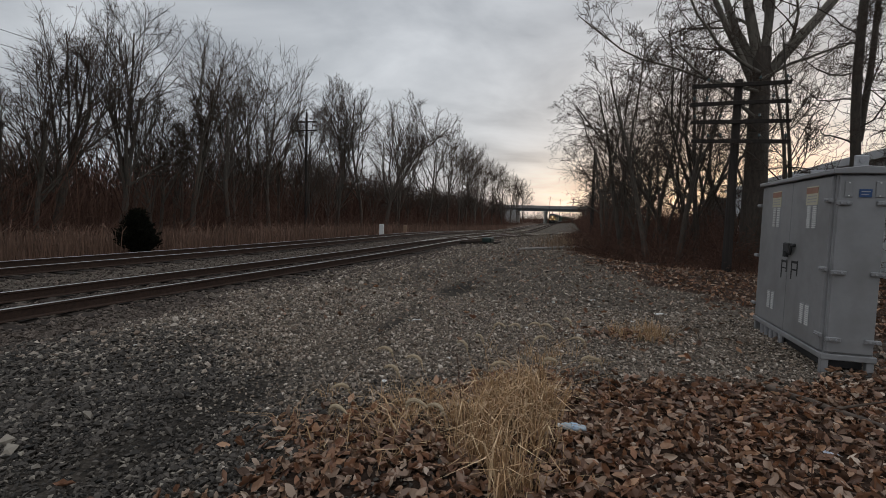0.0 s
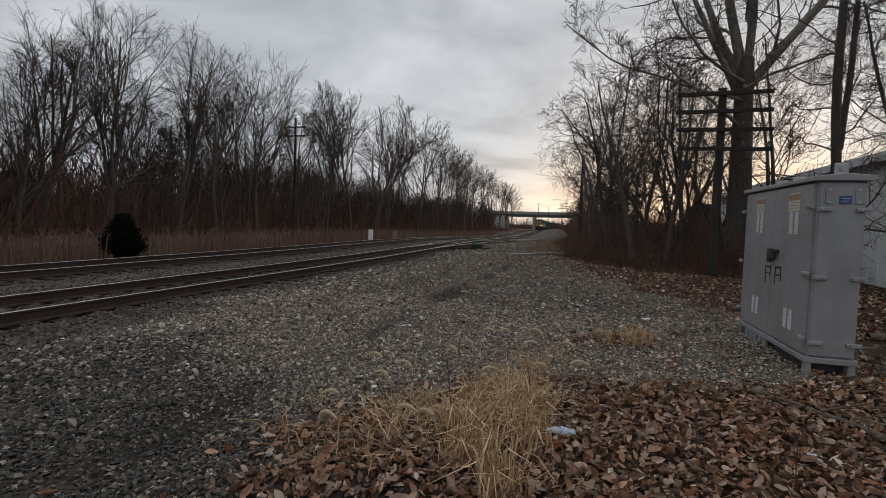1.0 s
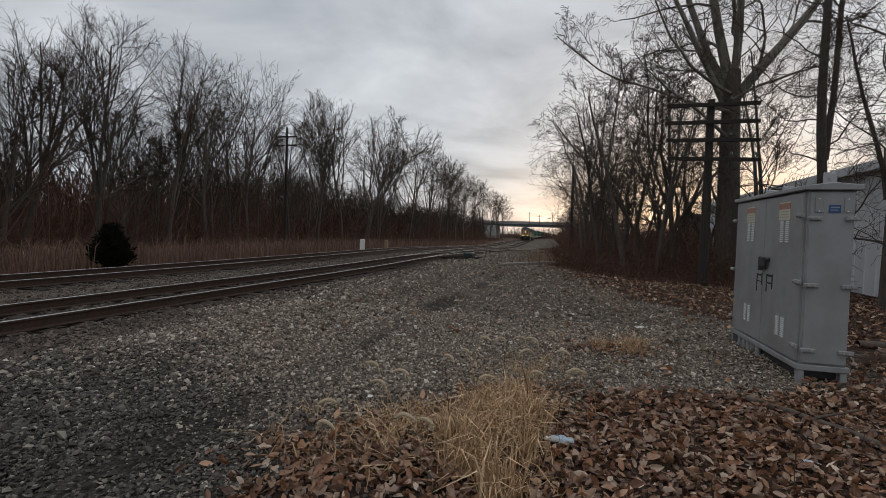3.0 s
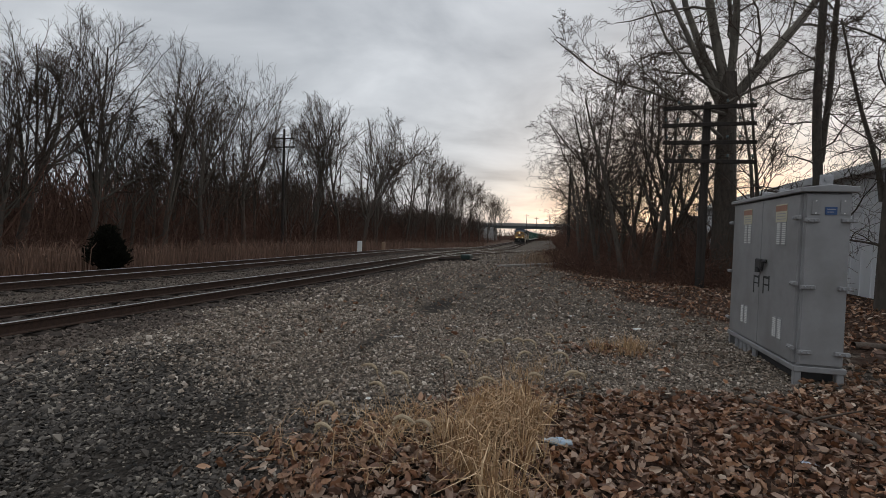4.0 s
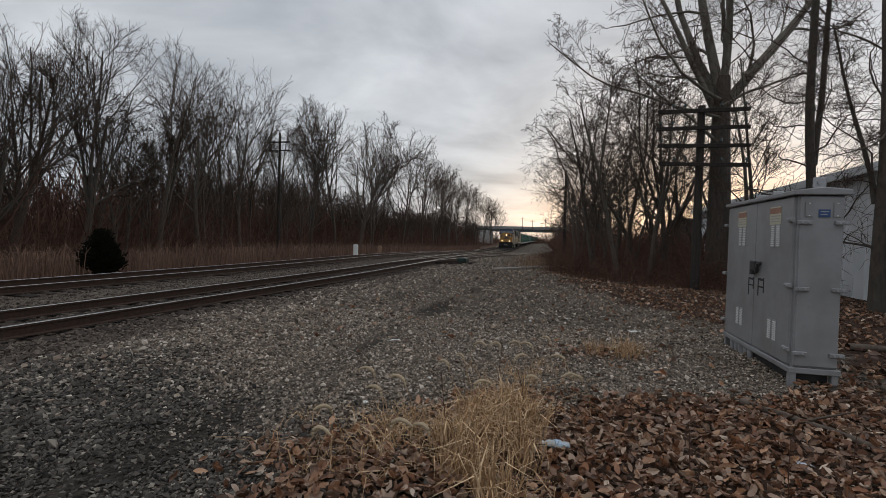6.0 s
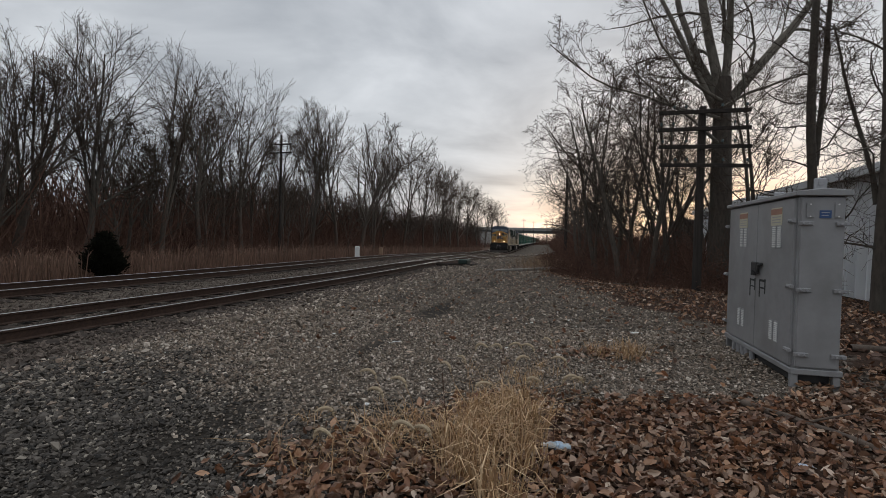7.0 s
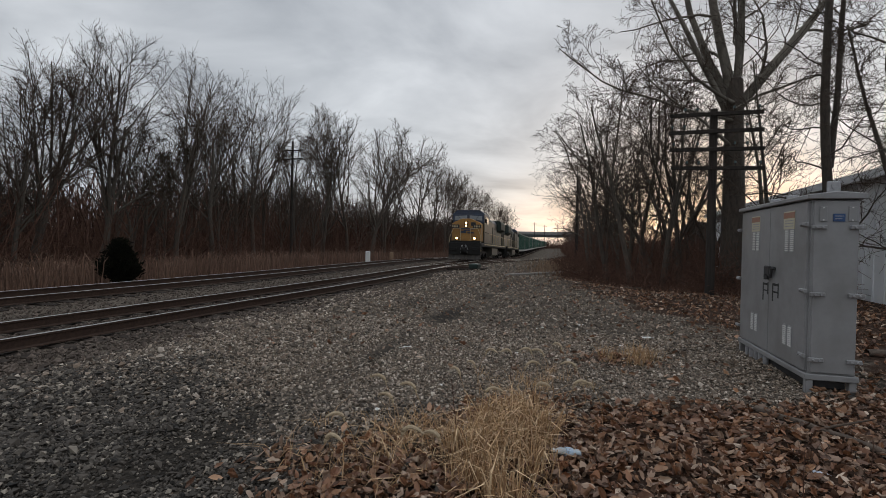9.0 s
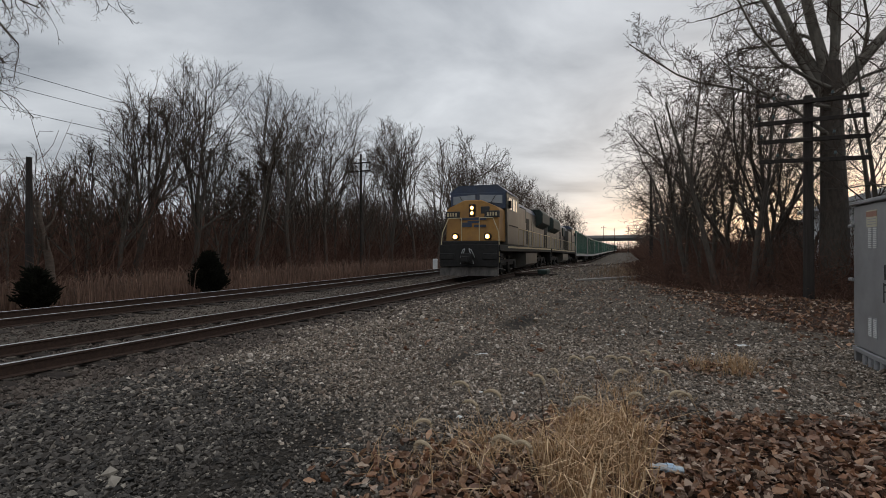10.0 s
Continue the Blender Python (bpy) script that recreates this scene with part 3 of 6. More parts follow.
def ties(centre, y0, y1, parent, seed, keep=60.0):
    rng = np.random.default_rng(seed)
    far = []
    for y in np.arange(y0, y1, 0.52):
        yy = y + rng.normal(scale=0.03)
        x, z, a = float(centre(yy)) + rng.normal(scale=0.04), float(dip(yy)) + rng.normal(scale=0.008), rng.normal(scale=0.02)
        if y < keep:
            o = finish("tie", TIES, None, parent)
            o.matrix_basis = Matrix.Translation((x, yy, z)) @ Matrix.Rotation(a, 4, "Z")
        else:
            far.append((x, yy, z))
    if far:
        bv = np.array([(sx * 1.3, sy * 0.11, sz) for sx in (-1, 1) for sy in (-1, 1) for sz in (-0.2, -0.032)])
        bf = np.array([(0, 1, 3, 2), (4, 6, 7, 5), (0, 4, 5, 1), (2, 3, 7, 6), (1, 5, 7, 3), (0, 2, 6, 4)])
        P = np.array(far)
        v, f = scatter(bv, bf, P, np.repeat(np.eye(3)[None], len(P), 0), np.ones((len(P), 3)))
        tagged(mesh_part("distant_ties", v, f, TIE, parent), kind="stuff")


def far_centre(y):
    return xc(y) + FAR


def siding_centre(y):
    d = np.asarray(y, float)
    return xc(y) + 0.16 * smooth(20, 36, d) * np.maximum(d - 20, 0) * 0.5 + (np.interp(d, [36, 60, 80, 110, 400], [0, 1.9, 2.9, 3.2, 3.2]))


def build_track(name, centre, y0, y1, seed, label, keep, tie0=None):
    t = empty(name, Matrix(), label, "railway track", kind="structure")
    for s in (-1, 1):
        rail(centre, y0, y1, s * 0.755, t)
    ties(centre, y0 if tie0 is None else tie0, min(y1, 250), t, seed, keep)
    return t


build_track("main_track", xc, -60, 620, 1, "rusty main line rails on weathered timber ties", 62)
build_track("far_track", far_centre, -60, 620, 2, "second line of rusty rails on timber ties", 50)
build_track("siding_track", siding_centre, 24, 330, 3, "siding rails curving off the main line", 60, tie0=30)


# ---- train ----
def truck(parent, y, axles, spacing, side_mat, wheel_r=0.52):
    """A bogie: side frames and bolster, with its wheelsets."""
    t = part("truck", boxes(*[(s * 1.02 - 0.09, s * 1.02 + 0.09, y - spacing * (axles - 1) / 2 - 0.5, y + spacing * (axles - 1) / 2 + 0.5, 0.55, 0.86) for s in (-1, 1)],
                            *[(s * 1.04 - 0.14, s * 1.04 + 0.14, y + (i - (axles - 1) / 2) * spacing - 0.2, y + (i - (axles - 1) / 2) * spacing + 0.2, 0.34, 0.74) for s in (-1, 1) for i in range(axles)],
                            (-1.0, 1.0, y - 0.35, y + 0.35, 0.5, 0.95), bevel=0.03), side_mat, parent)
    for i in range(axles):
        ya = y + (i - (axles - 1) / 2) * spacing
        bm = bmesh.new()
        for s in (-1, 1):
            rod(bm, (s * 0.7, 0, 0), (s * 0.83, 0, 0), wheel_r, 20)
            for k in range(4):
                a = k * math.pi / 2
                rod(bm, (s * 0.84, 0.3 * math.cos(a), 0.3 * math.sin(a)), (s * 0.86, 0.3 * math.cos(a), 0.3 * math.sin(a)), 0.06, 8)
        rod(bm, (-0.8, 0, 0), (0.8, 0, 0), 0.09, 8)
        w = part("wheelset", bm, LOCODARK, t)
        w.location = (0, ya, wheel_r)


def build_locomotive(name, label, lamp=None):
    lamp = lamp or LAMP
    L = empty(name, Matrix(), label, "locomotive", "locomotives")
    part("underframe", boxes((-1.5, 1.5, 0.55, 21.7, 1.28, 1.62), (-0.5, 0.5, 0.5, 21.6, 0.85, 1.3), bevel=0.03), LOCODARK, L)
    part("pilot", boxes((-1.45, 1.45, 0.35, 0.6, 0.55, 1.62), (-1.45, -0.7, 0.3, 1.6, 0.9, 1.2), (0.7, 1.45, 0.3, 1.6, 0.9, 1.2), bevel=0.03), LOCODARK, L)
    plow = prism([(-1.45, 0.12), (1.45, 0.12), (1.45, 0.62), (-1.45, 0.66)], 0.18, 0.3)
    for v in plow.verts:
        v.co.y += abs(v.co.x) * 0.22 - 0.15 + (0.18 if v.co.z > 0.4 else 0)
    part("snowplow", plow, LOCOGRIME, L, "dusty grey snowplow")
    cp = boxes((-0.17, 0.17, -0.35, 0.4, 0.78, 1.08), (-0.28, 0.28, -0.02, 0.4, 0.7, 1.2), bevel=0.04)
    part("coupler", cp, LOCODARK, L)
    for s in (-1, 1):
        part("step_well", boxes(*[(s * 1.5 - 0.04 - (0.25 if s > 0 else 0), s * 1.5 + 0.04 + (0.25 if s < 0 else 0), 0.55, 1.15, z, z + 0.05) for z in (0.42, 0.72, 1.02, 1.32)], bevel=0.01), LOCODARK, L)
    # short hood and cab
    nose = prism([(-1.38, 1.78), (1.38, 1.78), (1.38, 3.38), (1.2, 3.5), (0.45, 3.84), (-0.45, 3.84), (-1.2, 3.5), (-1.38, 3.38)], 0.95, 2.5)
    for v in nose.verts:
        if v.co.y < 1.2:
            v.co.x *= 0.965
            v.co.y += (v.co.z - 1.78) * 0.09
    bmesh.ops.bevel(nose, geom=[e for e in nose.edges], offset=0.05, segments=2, affect="EDGES", profile=0.5)
    nose_ob = part("short_hood", nose, YELLOW, L, "dirty yellow short hood")
    part("nose_door", boxes((-0.36, 0.36, 1.0, 1.06, 1.82, 3.0), bevel=0.02), YELLOW, nose_ob)
    part("anticlimber", boxes((-1.4, 1.4, 0.55, 1.05, 1.62, 1.8), bevel=0.03), LOCODARK, L)
    cab = prism([(-1.5, 1.62), (1.5, 1.62), (1.5, 4.3), (1.02, 4.66), (-1.02, 4.66), (-1.5, 4.3)], 2.15, 5.6)
    for v in cab.verts:
        if v.co.y < 3 and v.co.z > 4.4:
            v.co.y += 0.22
        if v.co.y < 3 and v.co.z < 2:
            v.co.y += 0.3
    bmesh.ops.bevel(cab, geom=[e for e in cab.edges], offset=0.05, segments=2, affect="EDGES", profile=0.5)
    cab_ob = part("cab", cab, LOCOGREY, L, "weathered grey crew cab")
    part("cab_front", boxes((-1.46, 1.46, 2.1, 2.2, 3.45, 4.32), bevel=0.03), LOCOBLUE, cab_ob, "dark blue window band")
    roof = prism([(-1.53, 4.27), (1.53, 4.27), (1.53, 4.33), (1.04, 4.7), (-1.04, 4.7), (-1.53, 4.33)], 2.12, 5.65)
    part("cab_roof", roof, LOCOBLUE, cab_ob, "dark blue roof")
    for s in (-1, 1):
        w = prism([(s * 0.12, 3.86), (s * 1.3, 3.72), (s * 1.3, 4.14), (s * 0.12, 4.2)], 2.06, 2.11)
        part("windshield", w, GLASS, cab_ob)
        part("wiper", pipe([(s * 0.7, 2.04, 3.75), (s * 0.95, 2.04, 4.15)], 0.014, 4), LOCODARK, cab_ob)
        for y0, y1 in ((2.75, 3.05), (3.12, 3.42), (3.75, 4.05), (4.12, 4.42), (4.6, 4.9)):
            part("side_window", boxes((s * 1.505 - 0.015, s * 1.505 + 0.015, y0, y1, 3.45, 4.1), bevel=0.01), GLASS, cab_ob)
        part("cab_step_plate", boxes((s * 1.505 - 0.012, s * 1.505 + 0.012, 2.7, 5.2, 2.62, 2.68)), LOCODARK, cab_ob)
        part("mirror", boxes((s * 1.58 - 0.07, s * 1.58 + 0.07, 2.62, 2.7, 3.5, 3.9), bevel=0.01), LOCODARK, cab_ob)
        # number board as plain bars
        nb = part("number_board", boxes((s * 1.0 - 0.36, s * 1.0 + 0.36, 0.97, 1.2, 2.95, 3.28), bevel=0.02), BLACKMARK, nose_ob)
        part("plain_bars", boxes(*[(s * 1.02 - 0.25 + i * 0.14, s * 1.02 - 0.17 + i * 0.14, 0.955, 0.975, 3.03, 3.2) for i in range(4)]), HANDRAIL, nb)
        dl = bmesh.new()
        rod(dl, (s * 0.82, 0.86, 2.02), (s * 0.82, 1.02, 2.02), 0.19, 14)
        hous = part("ditch_light", dl, LOCODARK, L)
        bmesh_l = bmesh.new()
        rod(bmesh_l, (s * 0.82, 0.83, 2.02), (s * 0.82, 0.865, 2.02), 0.085, 14)
        part("lens", bmesh_l, lamp, hous)
        if lamp is LAMP:
            # added glowing disc behind the lens, imitating its warm halo
            ring = bmesh.new()
            rod(ring, (s * 0.82, 0.845, 2.02), (s * 0.82, 0.87, 2.02), 0.125, 16)
            part("reflector", ring, LAMP_HALO, hous, "warm glowing ring standing in for the lamp halo")
    part("headlight_box", boxes((-0.17, 0.17, 1.02, 1.25, 3.0, 3.62), bevel=0.03), LOCODARK, nose_ob)
    for z in (3.18, 3.44):
        b = bmesh.new()
        rod(b, (0, 0.99, z), (0, 1.03, z), 0.06, 14)
        part("headlight", b, lamp, nose_ob)
        if lamp is LAMP:
            # same halo glow added round each headlight
            ring = bmesh.new()
            rod(ring, (0, 1.0, z), (0, 1.03, z), 0.1, 16)
            part("reflector", ring, LAMP_HALO, nose_ob, "warm glowing ring standing in for the lamp halo")
    part("nose_window", boxes((0.42, 0.88, 1.07, 1.15, 3.12, 3.5), bevel=0.03), BLACKMARK, nose_ob)
    # dark emblem shapes on the nose
    part("emblem", boxes((-0.62, 0.72, 0.985, 1.075, 2.84, 2.96), (-0.5, 0.0, 0.975, 1.065, 2.5, 2.72), (0.12, 0.72, 0.975, 1.065, 2.48, 2.6), (-0.22, 0.4, 0.98, 1.068, 2.68, 2.8)), LOCOBLUE, nose_ob)
    # front handrails
    for s in (-1, 1):
        part("handrail", pipe([(s * 0.45, 0.72, 1.7), (s * 0.45, 0.72, 2.92), (s * 1.12, 0.72, 2.92), (s * 1.42, 0.66, 2.2), (s * 1.46, 0.6, 1.62), (s * 1.46, 0.6, 0.75)], 0.022), HANDRAIL, L, "pale yellow handrail")
        part("handrail", pipe([(s * 0.62, 0.4, 1.08), (s * 0.95, 0.38, 1.2), (s * 1.42, 0.38, 1.12)], 0.02), HANDRAIL, L, "pale yellow handrail")
        part("brake_hose", pipe([(s * 0.35, 0.25, 1.0), (s * 0.22, 0.12, 1.35), (s * 0.1, 0.1, 1.42), (s * 0.32, 0.14, 0.7)], 0.022), CARSILL, L)
    # long hood
    hood = prism([(-0.95, 1.62), (0.95, 1.62), (0.95, 4.1), (0.72, 4.42), (-0.72, 4.42), (-0.95, 4.1)], 5.6, 21.0)
    hood_ob = part("long_hood", hood, LOCOGREY, L, "weathered grey and tan engine hood")
    part("hood_roof", prism([(-0.98, 4.06), (0.98, 4.06), (0.74, 4.45), (-0.74, 4.45)], 5.6, 16.2), LOCOBLUE, hood_ob)
    for s in (-1, 1):
        for i in range(9):
            y = 6.0 + i * 1.12
            part("hood_door", boxes((s * 0.95 - 0.025, s * 0.95 + 0.025, y, y + 1.02, 1.8, 3.6), bevel=0.012), LOCOGREY if i not in (2, 5) else LOCODARK, hood_ob)
        part("inverter_cabinet", boxes((min(s * 0.96, s * 1.42), max(s * 0.96, s * 1.42), 5.62, 8.4, 1.63, 3.9), bevel=0.05), LOCOGREY, L)
        part("blower_grille", boxes((s * 1.0 - 0.1, s * 1.0 + 0.1, 8.8, 10.6, 3.2, 4.15), bevel=0.03), RADIATOR, hood_ob)
    rad = prism([(-1.5, 3.55), (-0.95, 3.2), (0.95, 3.2), (1.5, 3.55), (1.5, 4.3), (1.3, 4.55), (-1.3, 4.55), (-1.5, 4.3)], 16.0, 20.6)
    part("radiator", rad, RADIATOR, L, "dark overhanging radiator housing")
    part("radiator_cap", boxes((-1.32, 1.32, 15.9, 20.7, 4.53, 4.62), bevel=0.03), LOCOGREY, L)
    part("exhaust", boxes((-0.4, 0.4, 12.2, 13.6, 4.4, 4.66), bevel=0.04), LOCODARK, L)
    part("horn", boxes((-0.3, 0.3, 4.2, 4.5, 4.68, 4.8), bevel=0.03), LOCODARK, L)
    part("fuel_tank", prism([(-1.42, 0.5), (-1.1, 0.3), (1.1, 0.3), (1.42, 0.5), (1.42, 1.2), (-1.42, 1.2)], 8.6, 13.4), LOCOGREY, L, "dusty pale fuel tank")
    part("rear_pilot", boxes((-1.45, 1.45, 21.6, 21.8, 0.5, 1.62), (-0.17, 0.17, 21.7, 22.4, 0.78, 1.08), bevel=0.03), LOCODARK, L)
    for s in (-1, 1):
        top = pipe([(s * 1.46, 5.7, 2.62), (s * 1.46, 21.4, 2.62)], 0.022)
        for y in np.arange(5.8, 21.5, 1.73):
            rod(top, (s * 1.46, float(y), 1.6), (s * 1.46, float(y), 2.62), 0.02, 6)
        part("side_handrail", top, HANDRAIL, L, "pale yellow handrail")
        part("sill_stripe", boxes((s * 1.505 - 0.008, s * 1.505 + 0.008, 2.5, 21.5, 1.46, 1.56)), HANDRAIL, L)
    truck(L, 4.2, 3, 1.98, LOCODARK)
    truck(L, 17.7, 3, 1.98, LOCODARK)
    return L


def build_car():
    C = empty("container_car", Matrix(), "pale railway flat car carrying a long green ribbed container", "freight car", "container cars of the train")
    LEN = 19.6
    part("deck", boxes((-1.35, 1.35, 0.3, LEN, 1.0, 1.28), bevel=0.03), CARSILL, C, "pale grey deck and side sill")
    part("centre_sill", boxes((-0.35, 0.35, -0.2, LEN + 0.4, 0.75, 1.02), bevel=0.03), LOCODARK, C)
    bm = boxes((-1.28, 1.28, 0.55, LEN - 0.25, 1.3, 4.32), bevel=0.05)
    for s in (-1, 1):
        for y in np.arange(1.1, LEN - 0.6, 0.92):
            box(bm, s * 1.29 - 0.06, s * 1.29 + 0.06, float(y), float(y) + 0.16, 1.42, 4.2)
        box(bm, s * 1.29 - 0.08, s * 1.29 + 0.08, 0.52, LEN - 0.22, 4.18, 4.36)
    part("container", bm, CARGREEN, C, "green ribbed steel container")
    for s in (-1, 1):
        part("ladder", boxes(*[(s * 1.32 - 0.03, s * 1.32 + 0.03, 0.35, 0.52, z, z + 0.04) for z in np.arange(1.3, 4.1, 0.4)], (s * 1.3 - 0.03, s * 1.3 + 0.03, 0.38, 0.5, 1.1, 4.2)), CARSILL, C)
    truck(C, 2.3, 2, 1.75, LOCODARK, 0.46)
    truck(C, LEN - 2.0, 2, 1.75, LOCODARK, 0.46)
    return C


SPEED, FRONT = 20.65, 20.0          # metres a second; the front coupler's place at 10 s
ARC = np.concatenate([[0], np.cumsum(np.hypot(np.hypot(np.diff(XS), np.diff(YS)), np.diff(ZS)))])
ARC -= np.interp(0, YS, ARC)


def on_track(s):
    y = float(np.interp(s, ARC, YS))
    return Vector((float(xc(y)), y, float(dip(y)) + 0.15))


def car_pose(s, length, turned=False):
    a, b = on_track(s + length * 0.18), on_track(s + length * 0.82)
    d = (b - a).normalized()
    q = d.to_track_quat("Y", "Z")
    p = a - d * (length * 0.18)
    m = Matrix.Translation(p) @ q.to_matrix().to_4x4()
    return m @ Matrix.Translation((0, length, 0)) @ Matrix.Rotation(math.pi, 4, "Z") if turned else m


TRAIN = []
loco = build_locomotive("locomotive", "yellow-nosed grey diesel locomotive with lit headlights, on the main track")
loco_rear = build_locomotive("trailing_locomotive", "second weathered grey diesel locomotive coupled behind the first", GLASS)
TRAIN += [(loco, 0.0, 22.2), (loco_rear, 22.6, 22.2)]
car = build_car()
for i in range(13):
    c = car if i == 0 else copy_thing(car, Matrix())
    TRAIN.append((c, 45.4 + i * 20.2, 20.0))


# ---- relay cabinet beside the gravel ----
def build_cabinet():
    W, D, H0, H1 = 2.2, 0.47, 0.19, 2.2
    C = empty("relay_cabinet", Matrix.Translation((10.83, 5.02, float(gz(10.9, 5.5)))) @ Matrix.Rotation(radians(2.0), 4, "Z"),
              "grey painted steel trackside relay cabinet on short legs", "equipment cabinet")
    part("body", boxes((0.02, D, 0.02, W, H0, H1 - 0.07), bevel=0.012), CABINET, C)
    part("base_frame", boxes((-0.02, D + 0.02, -0.02, W + 0.02, H0 - 0.055, H0 + 0.01), bevel=0.008), CABINET, C, "grey painted angle iron base frame")
    roof = prism([(-0.045, H1 - 0.07), (D + 0.045, H1 - 0.07), (D + 0.045, H1 - 0.01), (D / 2, H1 + 0.015), (-0.045, H1 - 0.02)], -0.05, W + 0.04)
    bmesh.ops.bevel(roof, geom=list(roof.edges), offset=0.008, segments=1, affect="EDGES")
    part("roof", roof, CABINET, C)
    for x, y in ((0.03, 0.03), (D - 0.03, 0.03), (0.03, W - 0.03), (D - 0.03, W - 0.03)):
        part("leg", boxes((x - 0.035, x + 0.035, y - 0.035, y + 0.035, -0.06, H0 - 0.055), bevel=0.006), CABINET, C)
    # dark block fills the open gap below the frame to imitate its shade
    part("drip_tray", boxes((0.06, D - 0.05, 0.1, W - 0.1, 0.02, H0 - 0.055), bevel=0.01), CABINET_DARK, C, "dark block standing in for the shade under the cabinet")
    for i in range(5):
        y = 1.2 + i * 0.17
        bm = bmesh.new()
        rod(bm, (0.02, y, -0.08), (0.02, y, H0 - 0.06), 0.036, 10)
        part("conduit", bm, GALV, C)
    # two doors on the long side, one on the end
    for k, (y0, y1) in enumerate(((0.05, 1.075), (1.085, W - 0.03))):
        d = part("door", boxes((-0.012, 0.03, y0, y1, H0 + 0.03, H1 - 0.09), bevel=0.006), CABINET, C)
        yl = 0.37 if k == 0 else 1.46
        top = 1.815
        for j in range(2):
            ya = yl + 0.03 + j * 0.145
            for name, z0, rows in (("upper_vent", top - 0.265, 11), ("lower_vent", 0.42, 10)):
                v = part(name, boxes((-0.015, -0.011, ya - 0.045, ya + 0.055, z0 - 0.012, z0 + rows * 0.0235 + 0.012)), GALV, d, "pale slatted vent strip")
                for i in range(rows):
                    part("slat", boxes((-0.023, -0.014, ya - 0.038, ya + 0.048, z0 + i * 0.0235, z0 + i * 0.0235 + 0.014)), WHITE, v)
        lab = part("warning_label", boxes((-0.018, -0.011, yl - 0.02, yl + 0.28, top, top + 0.215)), CREAM, d, "cream and orange warning label")
        part("label_header", boxes((-0.021, -0.017, yl - 0.02, yl + 0.28, top + 0.13, top + 0.2)), REDPLATE, lab)
        part("text_bars", boxes(*[(-0.021, -0.017, yl + 0.01, yl + 0.24, top + 0.03 + i * 0.033, top + 0.04 + i * 0.033) for i in range(3)]), GALV, lab)
    lk = boxes((-0.04, -0.01, 0.86, 1.2, 1.3, 1.345), (-0.06, -0.03, 0.96, 1.14, 1.22, 1.35), bevel=0.012)
    rod(lk, (-0.05, 1.06, 1.24), (-0.05, 1.06, 1.17), 0.032, 8)
    rod(lk, (-0.05, 0.9, 1.32), (-0.05, 0.94, 1.2), 0.018, 6)
    part("lock_hasp", lk, CABINET_DARK, C, "dark padlocked door handle")
    # sprayed strokes under the lock
    strokes = (*[(-0.016, -0.0125, y, y + 0.026, z0, z1) for y, z0, z1 in ((0.76, 0.95, 1.14), (0.93, 0.9, 1.12), (1.09, 0.97, 1.13), (1.25, 0.88, 1.12))],
                                (-0.016, -0.0125, 0.76, 0.95, 1.1, 1.13), (-0.016, -0.0125, 0.78, 0.94, 1.01, 1.03), (-0.016, -0.0125, 1.1, 1.27, 1.09, 1.115), (-0.016, -0.0125, 1.1, 1.26, 1.01, 1.025))
    for stroke in strokes:
        part("sprayed_stroke", boxes(stroke), BLACKMARK, C, "black sprayed stroke")
    e = part("end_door", boxes((0.03, D - 0.02, -0.014, 0.03, H0 + 0.03, H1 - 0.09), bevel=0.006), CABINET, C)
    for x0 in (0.075, 0.345):
        ep = part("end_panel", boxes((x0, x0 + 0.075, -0.026, -0.012, 1.885, 2.05), bevel=0.004), CABINET, e)
        for z in (1.9, 2.035):
            bm = bmesh.new()
            rod(bm, (x0 + 0.037, -0.026, z), (x0 + 0.037, -0.032, z), 0.008, 6)
            part("screw", bm, WHITE, ep)
    bp = part("blue_plate", boxes((0.205, 0.315, -0.024, -0.012, 1.885, 1.97)), BLUEPLATE, e, "small blue number plate with plain bars")
    part("plate_bars", boxes((0.22, 0.3, -0.027, -0.023, 1.94, 1.948), (0.22, 0.285, -0.027, -0.023, 1.91, 1.918)), GALV, bp)

    def hinge(x0, x1, y0, y1, z):
        h = part("hinge", boxes((x0, x1, y0, y1, z, z + 0.045), bevel=0.006), CABINET, C)
        for i in range(2):
            f = 0.3 + 0.4 * i
            bm = bmesh.new()
            if x1 - x0 > y1 - y0:
                rod(bm, (x0 + (x1 - x0) * f, y0, z + 0.022), (x0 + (x1 - x0) * f, y0 - 0.014, z + 0.022), 0.011, 6)
            else:
                rod(bm, (x0, y0 + (y1 - y0) * f, z + 0.022), (x0 - 0.014, y0 + (y1 - y0) * f, z + 0.022), 0.011, 6)
            part("bolt", bm, GALV, h)

    for z in (0.34, 1.06, 1.8):
        hinge(0.0, 0.145, -0.045, -0.012, z)
        hinge(D - 0.11, D + 0.035, -0.045, -0.012, z)
        hinge(-0.045, -0.01, 0.0, 0.14, z + 0.03)
        hinge(-0.045, -0.01, W - 0.06, W + 0.07, z + 0.03)
    for x, y, k in ((0.22, 0.06, 1.0), (0.22, 1.1, 0.6), (0.22, 1.65, 0.6)):
        lug = boxes((x - 0.05, x + 0.08, y - 0.01, y + 0.012, H1 - 0.02, H1 + 0.13 * k), bevel=0.008)
        rod(lug, (x + 0.02, y - 0.02, H1 + 0.08 * k), (x + 0.02, y + 0.024, H1 + 0.08 * k), 0.035 * k, 10)
        part("lifting_lug", lug, GALV, C)


build_cabinet()


